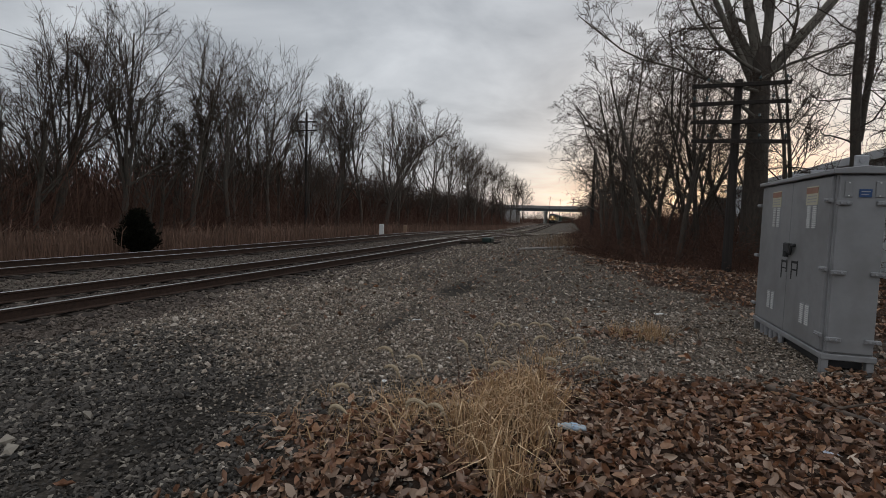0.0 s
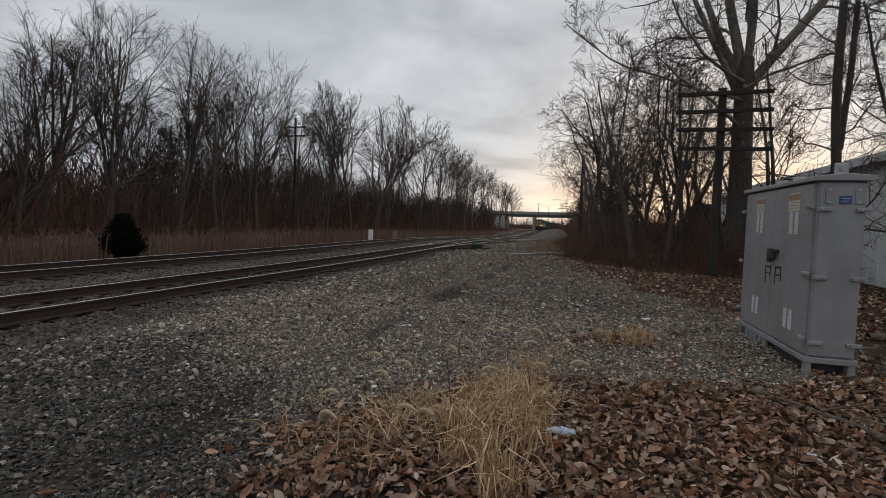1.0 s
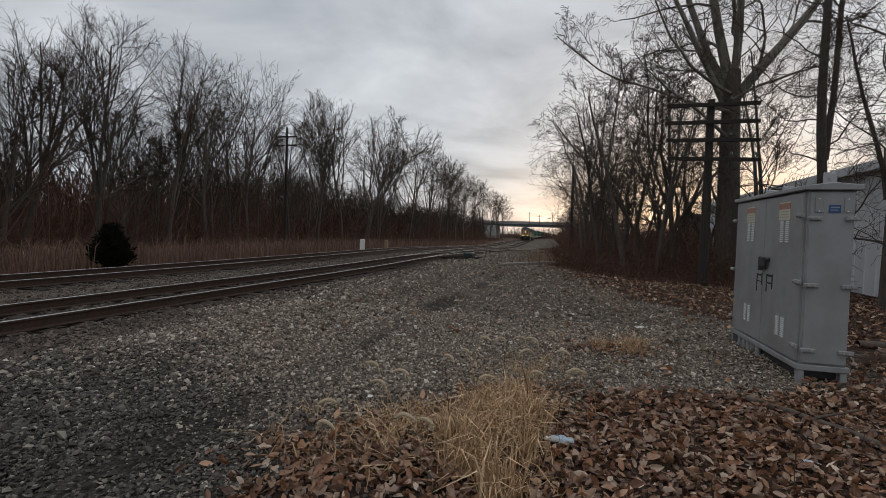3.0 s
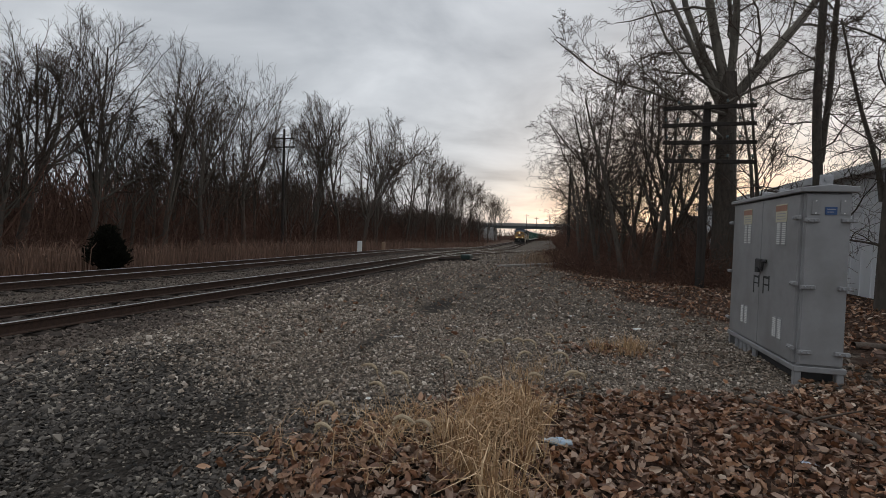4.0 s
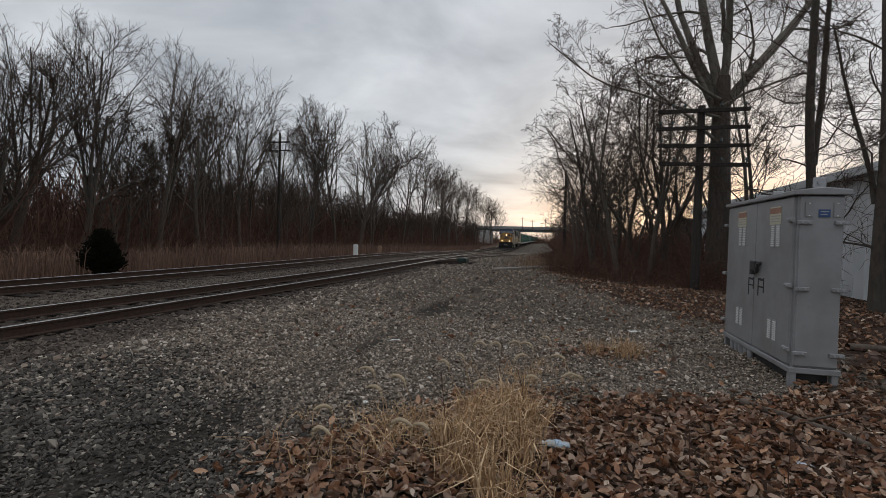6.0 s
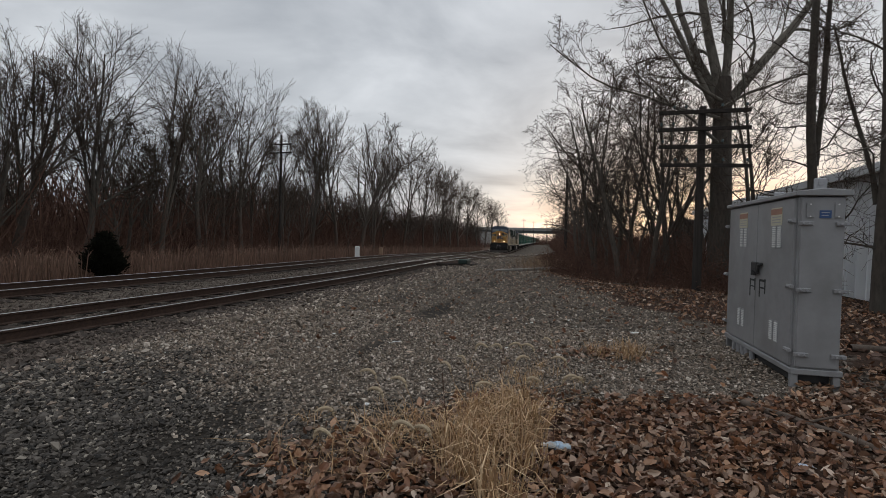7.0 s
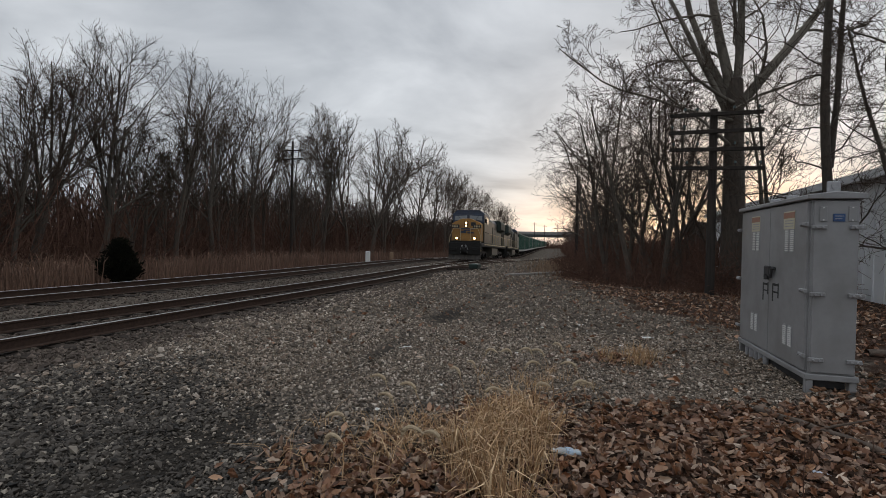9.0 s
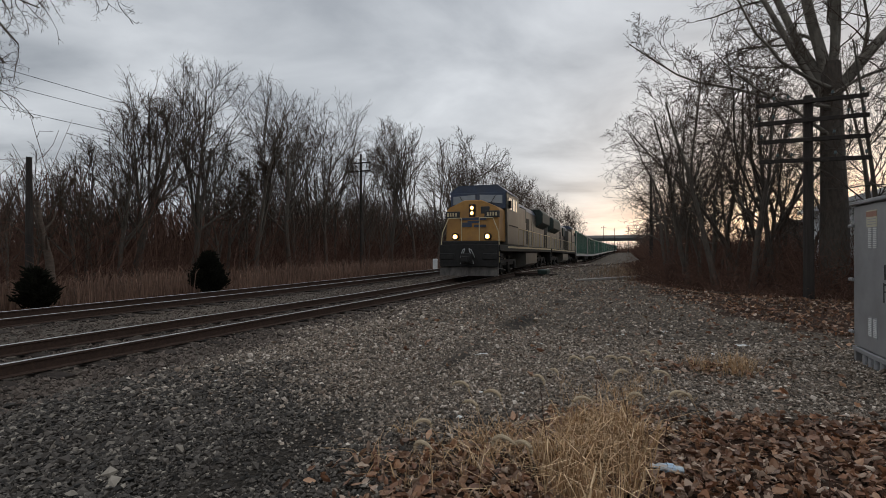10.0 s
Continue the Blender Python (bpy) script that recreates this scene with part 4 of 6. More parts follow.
# ---- white shed behind the trees ----
def build_shed():
    S = empty("metal_shed", Matrix.Translation((16.9, 4.0, -0.1)), "long white metal shed with a low grey roof", "building")
    w = part("wall", boxes((0, 0.15, 0, 34, 0, 4.0)), SIDING, S)
    for i in range(56):
        part("wall_rib", boxes((-0.03, 0.0, i * 0.61 + 0.05, i * 0.61 + 0.12, 0.05, 3.9)), SIDING, w)
    part("end_wall", boxes((0.15, 12, 0, 0.15, 0, 4.0), (0.15, 12, 33.85, 34, 0, 4.0)), SIDING, S)
    part("back_wall", boxes((11.85, 12, 0.15, 33.85, 0, 4.0)), SIDING, S)
    part("roof", prism([(-0.35, 4.0), (6, 4.9), (12.35, 4.0), (12.35, 4.1), (6, 5.02), (-0.35, 4.1)], -0.3, 34.3), ROOFING, S)
    part("fascia", boxes((-0.4, -0.34, -0.3, 34.3, 3.86, 4.14), bevel=0.01), SIDING, S, "pale eave trim")


build_shed()


# ---- telegraph pole with four crossarms ----
def build_telegraph_pole():
    P = empty("telegraph_pole", Matrix.Translation((12.36, 16.8, float(gz(12.36, 16.8)))), "old dark wooden telegraph pole with four empty crossarms", "utility pole")
    bm = bmesh.new()
    rod(bm, (0, 0, -0.2), (0, 0, 6.2), 0.15, 12, 0.12)
    part("pole", bm, WOODPOLE, P)
    for z, x0, x1, tilt in ((6.0, -1.38, 1.4, 0.0), (5.43, -1.4, 1.42, 0.1), (4.84, -1.35, 1.44, 0.8), (4.22, -1.3, 1.46, 1.4)):
        m = Matrix.Translation((0, -0.17, z)) @ Matrix.Rotation(radians(tilt), 4, "Y")
        a = part("crossarm", box(bmesh.new(), x0, x1, -0.05, 0.05, -0.06, 0.06, 0.008, m), WOODPOLE, P)
        for i in range(8):
            x = x0 + 0.12 + i * (x1 - x0 - 0.24) / 7
            if i in (3, 4) or (i * 7 + int(z * 3)) % 3 == 0:
                continue
            b = bmesh.new()
            rod(b, m @ Vector((x, 0, 0.05)), m @ Vector((x, 0, 0.17)), 0.012, 6)
            pin = part("pin", b, WOODPOLE, a)
            b = bmesh.new()
            rod(b, m @ Vector((x, 0, 0.15)), m @ Vector((x, 0, 0.24)), 0.045, 8, 0.03)
            part("insulator", b, INSULATOR, a)


build_telegraph_pole()


# ---- road bridge over the line, far off ----
def build_bridge():
    B = empty("road_bridge", Matrix.Translation((-12, 268, -1.1)), "long dark steel road bridge across the railway", "bridge")
    part("deck", boxes((-40, 22, -5, 5, 8.0, 8.6), bevel=0.05), CONCRETE, B)
    for y in (-4.6, -1.6, 1.6, 4.6):
        part("girder", boxes((-40, 22, y - 0.2, y + 0.2, 6.6, 8.0)), BRIDGE, B)
    part("parapet", boxes((-40, 22, -5.1, -4.9, 8.6, 9.5)), CONCRETE, B)
    for x in (-11,):
        part("pier", boxes(*[(x - 0.5, x + 0.5, y - 0.5, y + 0.5, -0.3, 6.0) for y in (-4, 0, 4)], (x - 0.7, x + 0.7, -5, 5, 5.8, 6.6), bevel=0.05), CONCRETE, B)
    for x0, x1 in ((-46, -26), (9, 26)):
        part("abutment", boxes((x0, x1, -6, 6, -0.3, 7.0), bevel=0.1), CONCRETE, B)


build_bridge()


# ---- low building behind the hedge ----
def build_outbuilding():
    B = empty("outbuilding", Matrix.Translation((18.6, 52, -0.4)), "low dark flat-roofed building behind the hedge", "building")
    w = part("wall", boxes((0, 4.2, 0, 6, 0, 4.3), bevel=0.03), DARKWALL, B)
    part("annex_wall", boxes((4.2, 11.5, 0.4, 6, 0, 3.3), bevel=0.03), DARKWALL, B)
    part("roof", boxes((-0.2, 4.4, -0.2, 6.2, 4.3, 4.5), bevel=0.03), ROOFING, B)
    part("annex_roof", boxes((4.4, 11.7, 0.2, 6.2, 3.3, 3.46), bevel=0.03), ROOFING, B)
    part("door", boxes((1.2, 2.2, -0.05, 0.02, 0.3, 2.4), bevel=0.01), CABINET_DARK, w)


DARKWALL = mat("dark_weathered_boards", (0.05, 0.04, 0.034), (0.09, 0.074, 0.062), 6, 0.9, bump=0.3, stretch=(1, 1, 0.2))
build_outbuilding()


# ---- woods beyond the far track ----
def put(x, y, size, turn):
    return Matrix.Translation((x, y, float(gz(x, y)))) @ Matrix.Rotation(radians(turn), 4, "Z") @ Matrix.Scale(size, 4)


W_LABEL = "tall bare deciduous tree at the edge of the woods"
WOODS = "trees of the woods"


def edge_tree(seed, x, y, h, r, label=W_LABEL, **shape):
    return wood_tree("bare_tree", seed, h, r, put(x, y, 1.0, 0), label, WOODS, **shape)


# the front row, from the tree beyond the stub pole to the far bend
edge_tree(11, -19.6, 16.6, 13.4, 0.22, "tall bare tree with a leaning forked trunk", lean=(0.16, 0.1), wide=0.2, low=0.3, forks=2)
edge_tree(12, -18.9, 20.0, 14.3, 0.2, "tall bare tree with two upright stems", lean=(0.03, 0.03), wide=0.2, low=0.32, forks=2)
edge_tree(13, -18.6, 25.1, 14.9, 0.19, first=0.4, crook=0.13, wide=0.17, low=0.5, limbs=8, angle=(16, 50), lean=(0.03, 0))
edge_tree(14, -19.0, 28.8, 16.7, 0.2, "tall bare tree with a high narrow crown", wide=0.15, low=0.42, lean=(0.02, 0.03))
edge_tree(15, -20.2, 35.1, 17.9, 0.2, "tall bare tree with a full upright crown", wide=0.17, low=0.4, lean=(0.06, 0), rmin=0.012)
edge_tree(16, -20.8, 47.8, 18.2, 0.22, "bare tree with a broad rounded crown", wide=0.2, low=0.28, limbs=12, first=0.22, angle=(10, 34), rmin=0.014)
edge_tree(17, -22.3, 56.2, 20.7, 0.24, "bare tree with a broad rounded crown", wide=0.17, low=0.35, rmin=0.016)
edge_tree(18, -21.6, 62.0, 19.5, 0.34, "large bare tree with long arching limbs", lean=(0.2, 0.1), wide=0.36, low=0.3, limbs=9, first=0.25, angle=(25, 60), crook=0.14, rmin=0.018)
PROTO = [edge_tree(20, -21.5, 34.2, 15.6, 0.17, wide=0.17, low=0.4), edge_tree(21, -19.4, 23.1, 10.6, 0.12, wide=0.2, low=0.35, rmin=0.009),
         edge_tree(22, -18.0, 15.0, 10.0, 0.13, "slim bare tree with a ragged crown", lean=(0.1, 0), wide=0.2, low=0.3, crook=0.12, rmin=0.009)]
FAR_PROTO = [edge_tree(24, -22.6, 81.9, 22.0, 0.26, "bare tree with crooked spreading limbs", lean=(0.08, 0), wide=0.26, low=0.25, angle=(20, 55), crook=0.13, rmin=0.02, counts=(6, 4, 2)),
             edge_tree(25, -23.4, 96.8, 21.0, 0.24, "bare tree with a broad rounded crown", wide=0.24, low=0.2, rmin=0.021, counts=(6, 4, 2), first=0.2),
             edge_tree(26, -24.2, 114.7, 21.6, 0.22, wide=0.2, low=0.2, rmin=0.022, counts=(6, 4, 2))]
woods_rng = np.random.default_rng(77)
for x, y, k, k_tree in ((-19.5, 14.2, 0.78, 2), (-17.5, 12.6, 0.62, 2), (-18.4, 11.4, 0.66, 1), (-17.2, 9.8, 0.5, 1), (-21.4, 43.3, 0.93, 0), (-20.5, 17.8, 0.8, 1), (-21.0, 22.5, 0.72, 0), (-20.8, 31.5, 0.8, 0), (-22.0, 39.0, 0.86, 0), (-22.5, 27.0, 0.66, 0), (-23.4, 51.5, 0.95, 0), (-23.0, 70.0, 1.2, 0), (-22.5, 45.5, 0.8, 1)):
    copy_thing(PROTO[k_tree], put(x, y, k, woods_rng.uniform(0, 360)))
for x, y, k, k_tree in ((-24.5, 72.5, 0.9, 1), (-25.2, 134.8, 1.0, 1), (-26.2, 152.0, 0.98, 2), (-27.0, 170.4, 1.0, 0), (-28.2, 193.0, 1.0, 1), (-29.3, 216.3, 1.02, 2), (-23.6, 105.0, 0.9, 2), (-24.6, 124.0, 0.92, 0), (-30.5, 236.0, 1.0, 1)):
    copy_thing(FAR_PROTO[k_tree], put(x, y, k, woods_rng.uniform(0, 360)))
# lower trees fill the woods behind the front row
FILL = [wood_tree("understorey_tree", 31, 9.5, 0.11, put(-20.6, 26.0, 0.9, 0), "low bare tree in the thick of the woods", WOODS, limbs=9, first=0.12, angle=(22, 60), counts=(5, 4, 2), rmin=0.012, crook=0.13, wide=0.3, low=0.05),
        wood_tree("understorey_tree", 32, 8.5, 0.1, put(-21.5, 33.0, 1.0, 0), "low bare tree in the thick of the woods", WOODS, limbs=9, first=0.12, angle=(22, 60), counts=(5, 4, 2), rmin=0.012, crook=0.14, wide=0.34, low=0.05)]
for i in range(60):
    y = float(13 + 210 * (i + woods_rng.random()) / 46) if i < 46 else float(38 + 6 * (i - 46))
    x = float(xc(y)) - float(woods_rng.uniform(18.5, 31))
    k = float(woods_rng.uniform(0.75, 1.15)) * (1.0 + 0.35 * min(y / 90, 1.0)) * (0.7 if y < 15 else 1.0)
    copy_thing(FILL[i % 2], put(x, y, k, woods_rng.uniform(0, 360)))


def undergrowth(name, seed, N, xr, yr, hr, r, label, side=2, lean=0.25, follow=True, material=None):
    """A tangle of thin upright and arching stems."""
    rng = np.random.default_rng(seed)
    y = rng.uniform(*yr, N)
    if yr[1] - yr[0] > 100:
        y = yr[0] + (yr[1] - yr[0]) * rng.random(N) ** 1.5
    x = rng.uniform(*xr, N) + (xc(y) if follow else 0)
    h = hr[0] * 0.7 + (hr[1] - hr[0] * 0.7) * rng.random(N) ** 1.9
    d = rng.normal(scale=lean, size=(N, 3)); d[:, 2] = 1
    P = np.empty((N, 4, 3))
    P[:, 0] = np.stack([x, y, gz(x, y) - 0.05], -1)
    for j in range(1, 4):
        d = d + rng.normal(scale=lean * 0.9, size=(N, 3)) * np.array([1, 1, 0.5])
        P[:, j] = P[:, j - 1] + d / np.linalg.norm(d, axis=1, keepdims=True) * (h / 3)[:, None]
    R = (r * (0.5 + rng.random(N)) * (0.6 + 0.5 * h / hr[1]))[:, None] * np.array([[1, 0.8, 0.6, 0.35]])
    Q, S = grow(rng, P, R, side, 0.15, 1.0, (30, 80), 0.36 if hr[1] > 8 else 0.5, 3, 0.6, 0.0, 0.35, r * 0.45)
    v, f = join([tubes(P, R, 3), tubes(Q, S, 3)])
    return tagged(mesh_part(name, v, f, material or BRUSH), label, "undergrowth", kind="stuff")


undergrowth("woodland_brush", 21, 5600, (-27, -13.2), (-12, 235), (0.8, 4.6), 0.016, "dense brown leafless brush along the woods", side=5, lean=0.5)
undergrowth("sapling_thicket", 22, 420, (-34, -16), (6, 230), (5, 9.5), 0.035, "slender bare saplings among the trees", side=5, lean=0.16)


def backwoods(seed, N):
    """Close-set stems deep in the woods."""
    rng = np.random.default_rng(seed)
    y = -10 + 250 * rng.random(N) ** 1.3
    x = xc(y) - rng.uniform(23, 46, N)
    h = (3.6 + 5.5 * rng.random(N) ** 1.8) * np.where(y > 40, 1.25, 0.9) * np.where(y < 14, 0.75, 1.0)
    P = np.stack([np.stack([x, y, gz(x, y)], -1), np.stack([x + rng.normal(scale=0.5, size=N), y + rng.normal(scale=0.5, size=N), gz(x, y) + h * 0.5], -1), np.stack([x + rng.normal(scale=1.0, size=N), y + rng.normal(scale=1.0, size=N), gz(x, y) + h], -1)], 1)
    v, f = tubes(P, np.array([[0.08, 0.055, 0.01]]) * rng.uniform(0.5, 1.3, N)[:, None], 3)
    tagged(mesh_part("deep_woods", v, f, BRUSH), "dim crowded stems deep in the leafless woods", "woods", kind="stuff")


backwoods(23, 17000)
undergrowth("woodland_edge", 24, 2600, (-30, -15.5), (8, 150), (1.5, 6.5), 0.022, "tall brown leafless brush at the edge of the woods", side=5, lean=0.42)


def grass_patch(name, seed, N, place, hr, w, material, label, curl=0.35):
    rng = np.random.default_rng(seed)
    x, y = place(rng, N)
    h = rng.uniform(*hr, N)
    d = rng.normal(scale=curl, size=(N, 2))
    base = np.stack([x, y, gz(x, y) - 0.02], -1)
    a = rng.uniform(0, math.pi, N)
    side = np.stack([np.cos(a), np.sin(a), 0 * a], -1) * (w * rng.uniform(0.6, 1.3, N))[:, None]
    mid = base + np.stack([d[:, 0] * h * 0.35, d[:, 1] * h * 0.35, h * 0.75], -1)
    tip = base + np.stack([d[:, 0] * h * 1.1, d[:, 1] * h * 1.1, h * rng.uniform(0.5, 1.0, N)], -1)
    V = np.stack([base - side, base + side, mid + side * 0.8, mid - side * 0.8, tip + side * 0.15, tip - side * 0.15], 1).reshape(-1, 3)
    k = (np.arange(N) * 6)[:, None]
    F = np.concatenate([k + np.array([[0, 1, 2, 3]]), k + np.array([[3, 2, 4, 5]])])
    return tagged(mesh_part(name, V, F, material), label, "grass", kind="stuff")


def strip(rng, N):
    y = -6 + 130 * rng.random(N) ** 1.6
    u = -7.6 - 7.5 * rng.random(N) ** 1.1
    x = xc(y) + u
    for cx, cy, r in ((-9.9, 13.9, 1.5), (-9.2, 7.2, 1.1), (-8.7, 12.7, 1.5), (-8.2, 6.4, 1.1)):
        near = np.hypot(x - cx, y - cy) < r
        x = np.where(near, x - 3.0, x)
    return x, y


grass_patch("dead_grass_strip", 31, 28000, strip, (0.4, 1.55), 0.013, DEADGRASS, "tall reddish brown dead grass beside the far track", 0.25)


# ---- dark evergreen shrubs beside the far track ----
def build_cedar(x, y, h, w, seed):
    rng = np.random.default_rng(seed)
    t = empty("cedar_shrub", Matrix.Translation((x, y, float(gz(x, y)))), "small dark green bushy cedar beside the track", "shrub", "cedar shrubs")
    bm = bmesh.new()
    rod(bm, (0, 0, -0.1), (0, 0, h * 0.8), 0.06, 6, 0.02)
    part("trunk", bm, BARK, t)
    N = 4200
    sprays = 46
    za = 0.16 + 0.84 * rng.random(sprays) ** 1.1
    aa = rng.uniform(0, 2 * math.pi, sprays)
    prof = np.interp(za, [0, 0.15, 0.38, 0.6, 0.82, 1], [0.3, 0.6, 0.95, 0.72, 0.36, 0.08])
    reach = prof * w * rng.uniform(0.7, 1.25, sprays)
    k = rng.integers(0, sprays, N)
    u = rng.random(N) ** 0.7
    P0 = np.stack([np.cos(aa[k]) * reach[k] * u, np.sin(aa[k]) * reach[k] * u, np.maximum(za[k] * h * 0.86 + 0.2 * u * h * 0.5 * rng.random(N), 0.02)], -1) + rng.normal(scale=0.06 + 0.05 * w, size=(N, 3)) * np.array([1, 1, 0.8])
    P0[:, 2] = np.maximum(P0[:, 2], 0.0)
    d = np.stack([np.cos(aa[k]), np.sin(aa[k]), 0.9 + 0 * u], -1) + rng.normal(scale=0.5, size=(N, 3))
    d /= np.linalg.norm(d, axis=1, keepdims=True)
    d = d * rng.uniform(0.5, 1.5, (N, 1))
    P = np.stack([P0, P0 + d * 0.08, P0 + d * 0.17], 1)
    R = np.repeat(np.array([[0.03, 0.026, 0.005]]), N, 0)
    v, f = tubes(P, R, 4)
    mesh_part("crown", v, f, CEDAR, t)


build_cedar(-10.05, 13.9, 2.1, 0.72, 3)
build_cedar(-9.3, 7.1, 1.4, 0.45, 4)


# ---- old pole and wires in the woods ----
def build_wood_pole(name, x, y, h, arms, label, wires_to=None):
    P = empty(name, Matrix.Translation((x, y, float(gz(x, y)))), label, "utility pole", "utility poles")
    bm = bmesh.new()
    rod(bm, (0, 0, -0.2), (0, 0, h), 0.16, 10, 0.1)
    part("pole", bm, WOODPOLE, P)
    for z in arms:
        part("crossarm", boxes((-1.2, 1.2, -0.16, -0.06, z - 0.06, z + 0.06), bevel=0.01), WOODPOLE, P)
    if wires_to:
        for dx, z in ((-1.1, arms[0] + 0.1), (1.1, arms[0] + 0.1), (0.0, arms[-1] - 0.4)):
            n = 24
            t = np.linspace(0, 1, n)
            a, b = np.array([dx, 0, z]), np.array([wires_to[0] + dx, wires_to[1], wires_to[2] + z])
            p = a[None] * (1 - t[:, None]) + b[None] * t[:, None]
            p[:, 2] -= 1.2 * 4 * t * (1 - t)
            v, f = tubes(p[None], np.full((1, n), 0.012), 4)
            mesh_part("wire", v, f, BLACKMARK, P)
    return P


build_wood_pole("utility_pole", -18.6, 38.4, 11.6, (10.7, 9.9), "weathered utility pole with two crossarms and wires", (3.0, -52.0, 0.0))
build_wood_pole("utility_pole", 7.4, 41.0, 7.6, (), "bare old wooden pole standing in the hedge")
build_wood_pole("utility_pole", -14.78, 9.46, 5.9, (), "broken weathered pole stub at the edge of the woods")
for x, y, h in ((-19, 250, 14), (-15, 262, 13), (-10, 290, 15), (-3, 300, 14)):
    build_wood_pole("utility_pole", x, y, h, (h - 0.8,), "distant utility pole near the bridge")


def broken_tree(x, y, h, seed):
    rng = np.random.default_rng(seed)
    t = empty("broken_tree", Matrix.Translation((x, y, float(gz(x, y)))), "broken dead tree trunk with jagged stubs of limbs", "tree")
    P0, R0 = leader(rng, h, 0.2, n=8, lean=(0.05, 0), wiggle=0.08, tip=0.4)
    P1, R1 = grow(rng, P0, R0, 7, 0.45, 1.0, (30, 75), 0.25, 4, 0.5, 0.06, 0.15, 0.03)
    v, f = join([tubes(P0, R0, 9), tubes(P1, R1, 6)])
    mesh_part("trunk", v, f, LOGWOOD, t, soft=True)


broken_tree(-14.92, 10.32, 4.2, 88)


# ---- big trees beside the pole ----
def big_tree():
    rng = np.random.default_rng(91)
    t = empty("large_tree", Matrix.Translation((13.8, 20.0, float(gz(13.8, 20.0)) - 0.1)), "massive bare tree with a thick trunk dividing into pale upright limbs", "tree")
    P0, R0 = leader(rng, 8.3, 0.47, lean=(0.015, 0), wiggle=0.02, tip=0.62)
    top = P0[0, -1]
    # lean, length, radius and start below the fork of each upright limb
    dirs = [(0.74, 0.0, 9.5, 0.2, 0.8), (0.15, -0.15, 11.5, 0.12, 0.3), (0.02, 0.2, 12.5, 0.14, 0.3), (-0.22, -0.1, 12.0, 0.19, 0.4), (-0.4, 0.15, 11.5, 0.16, 0.7), (-0.52, -0.1, 9.5, 0.13, 1.6), (0.1, 0.4, 11.0, 0.1, 0.5)]
    forks_p, forks_r = [], []
    for dx, dy, ln, r, drop in dirs:
        d = np.array([dx, dy, 1.0])
        p = np.empty((11, 3))
        p[0] = top - np.array([-0.12 * dx, 0, drop + 0.35])
        for j in range(1, 11):
            d = d + rng.normal(scale=0.075, size=3) + np.array([0, 0, 0.04])
            d /= np.linalg.norm(d)
            p[j] = p[j - 1] + d * ln / 10
        forks_p.append(p)
        forks_r.append(r * 1.05 * np.linspace(1, 0.2, 11))
    # long low limbs reaching out over the gravel side
    for z0, d0, ln in ((7.3, (-1.0, -0.1, 0.5), 6.5), (6.6, (-1.0, -0.25, 0.3), 7.5), (5.6, (-0.9, -0.35, 0.6), 5.0), (7.0, (0.9, 0.1, 0.5), 4.0)):
        d = np.array(d0)
        p = np.empty((11, 3))
        p[0] = np.array([-0.1, 0, z0])
        for j in range(1, 11):
            d = d / np.linalg.norm(d) + rng.normal(scale=0.12, size=3) + np.array([0, 0, 0.03])
            p[j] = p[j - 1] + d / np.linalg.norm(d) * ln / 10
        forks_p.append(p)
        forks_r.append(0.07 * np.linspace(1, 0.25, 11))
    Pf, Rf = np.array(forks_p), np.array(forks_r)
    v, f = tubes(P0, R0, 14)
    mesh_part("trunk", v, f, BARK, t, soft=True)
    P1, R1 = grow(rng, Pf, Rf, 9, 0.12, 1.0, (25, 62), 0.36, 7, 0.34, 0.01, 0.2, 0.014)
    v, f = join([tubes(Pf, Rf, 10), tubes(P1, R1, 6)])
    mesh_part("limb", v, f, BARK_PALE, t, "pale grey-brown upright limbs", soft=True)
    P2, R2 = grow(rng, P1, R1, 6, 0.15, 1.0, (25, 60), 0.55, 5, 0.55, 0.0, 0.18, 0.01)
    P3, R3 = grow(rng, P2, R2, 5, 0.15, 1.0, (25, 65), 0.6, 3, 0.65, -0.01, 0.2, 0.007)
    P4, R4 = grow(rng, P3, R3, 3, 0.2, 1.0, (25, 60), 0.7, 2, 0.8, -0.01, 0.18, 0.006)
    v, f = join([tubes(P2, R2, 4), tubes(P3, R3, 3), tubes(P4, R4, 3)])
    mesh_part("crown", v, f, TWIG, t)


big_tree()
S_LABEL = "slender bare tree hung with thin vines beside the shed"


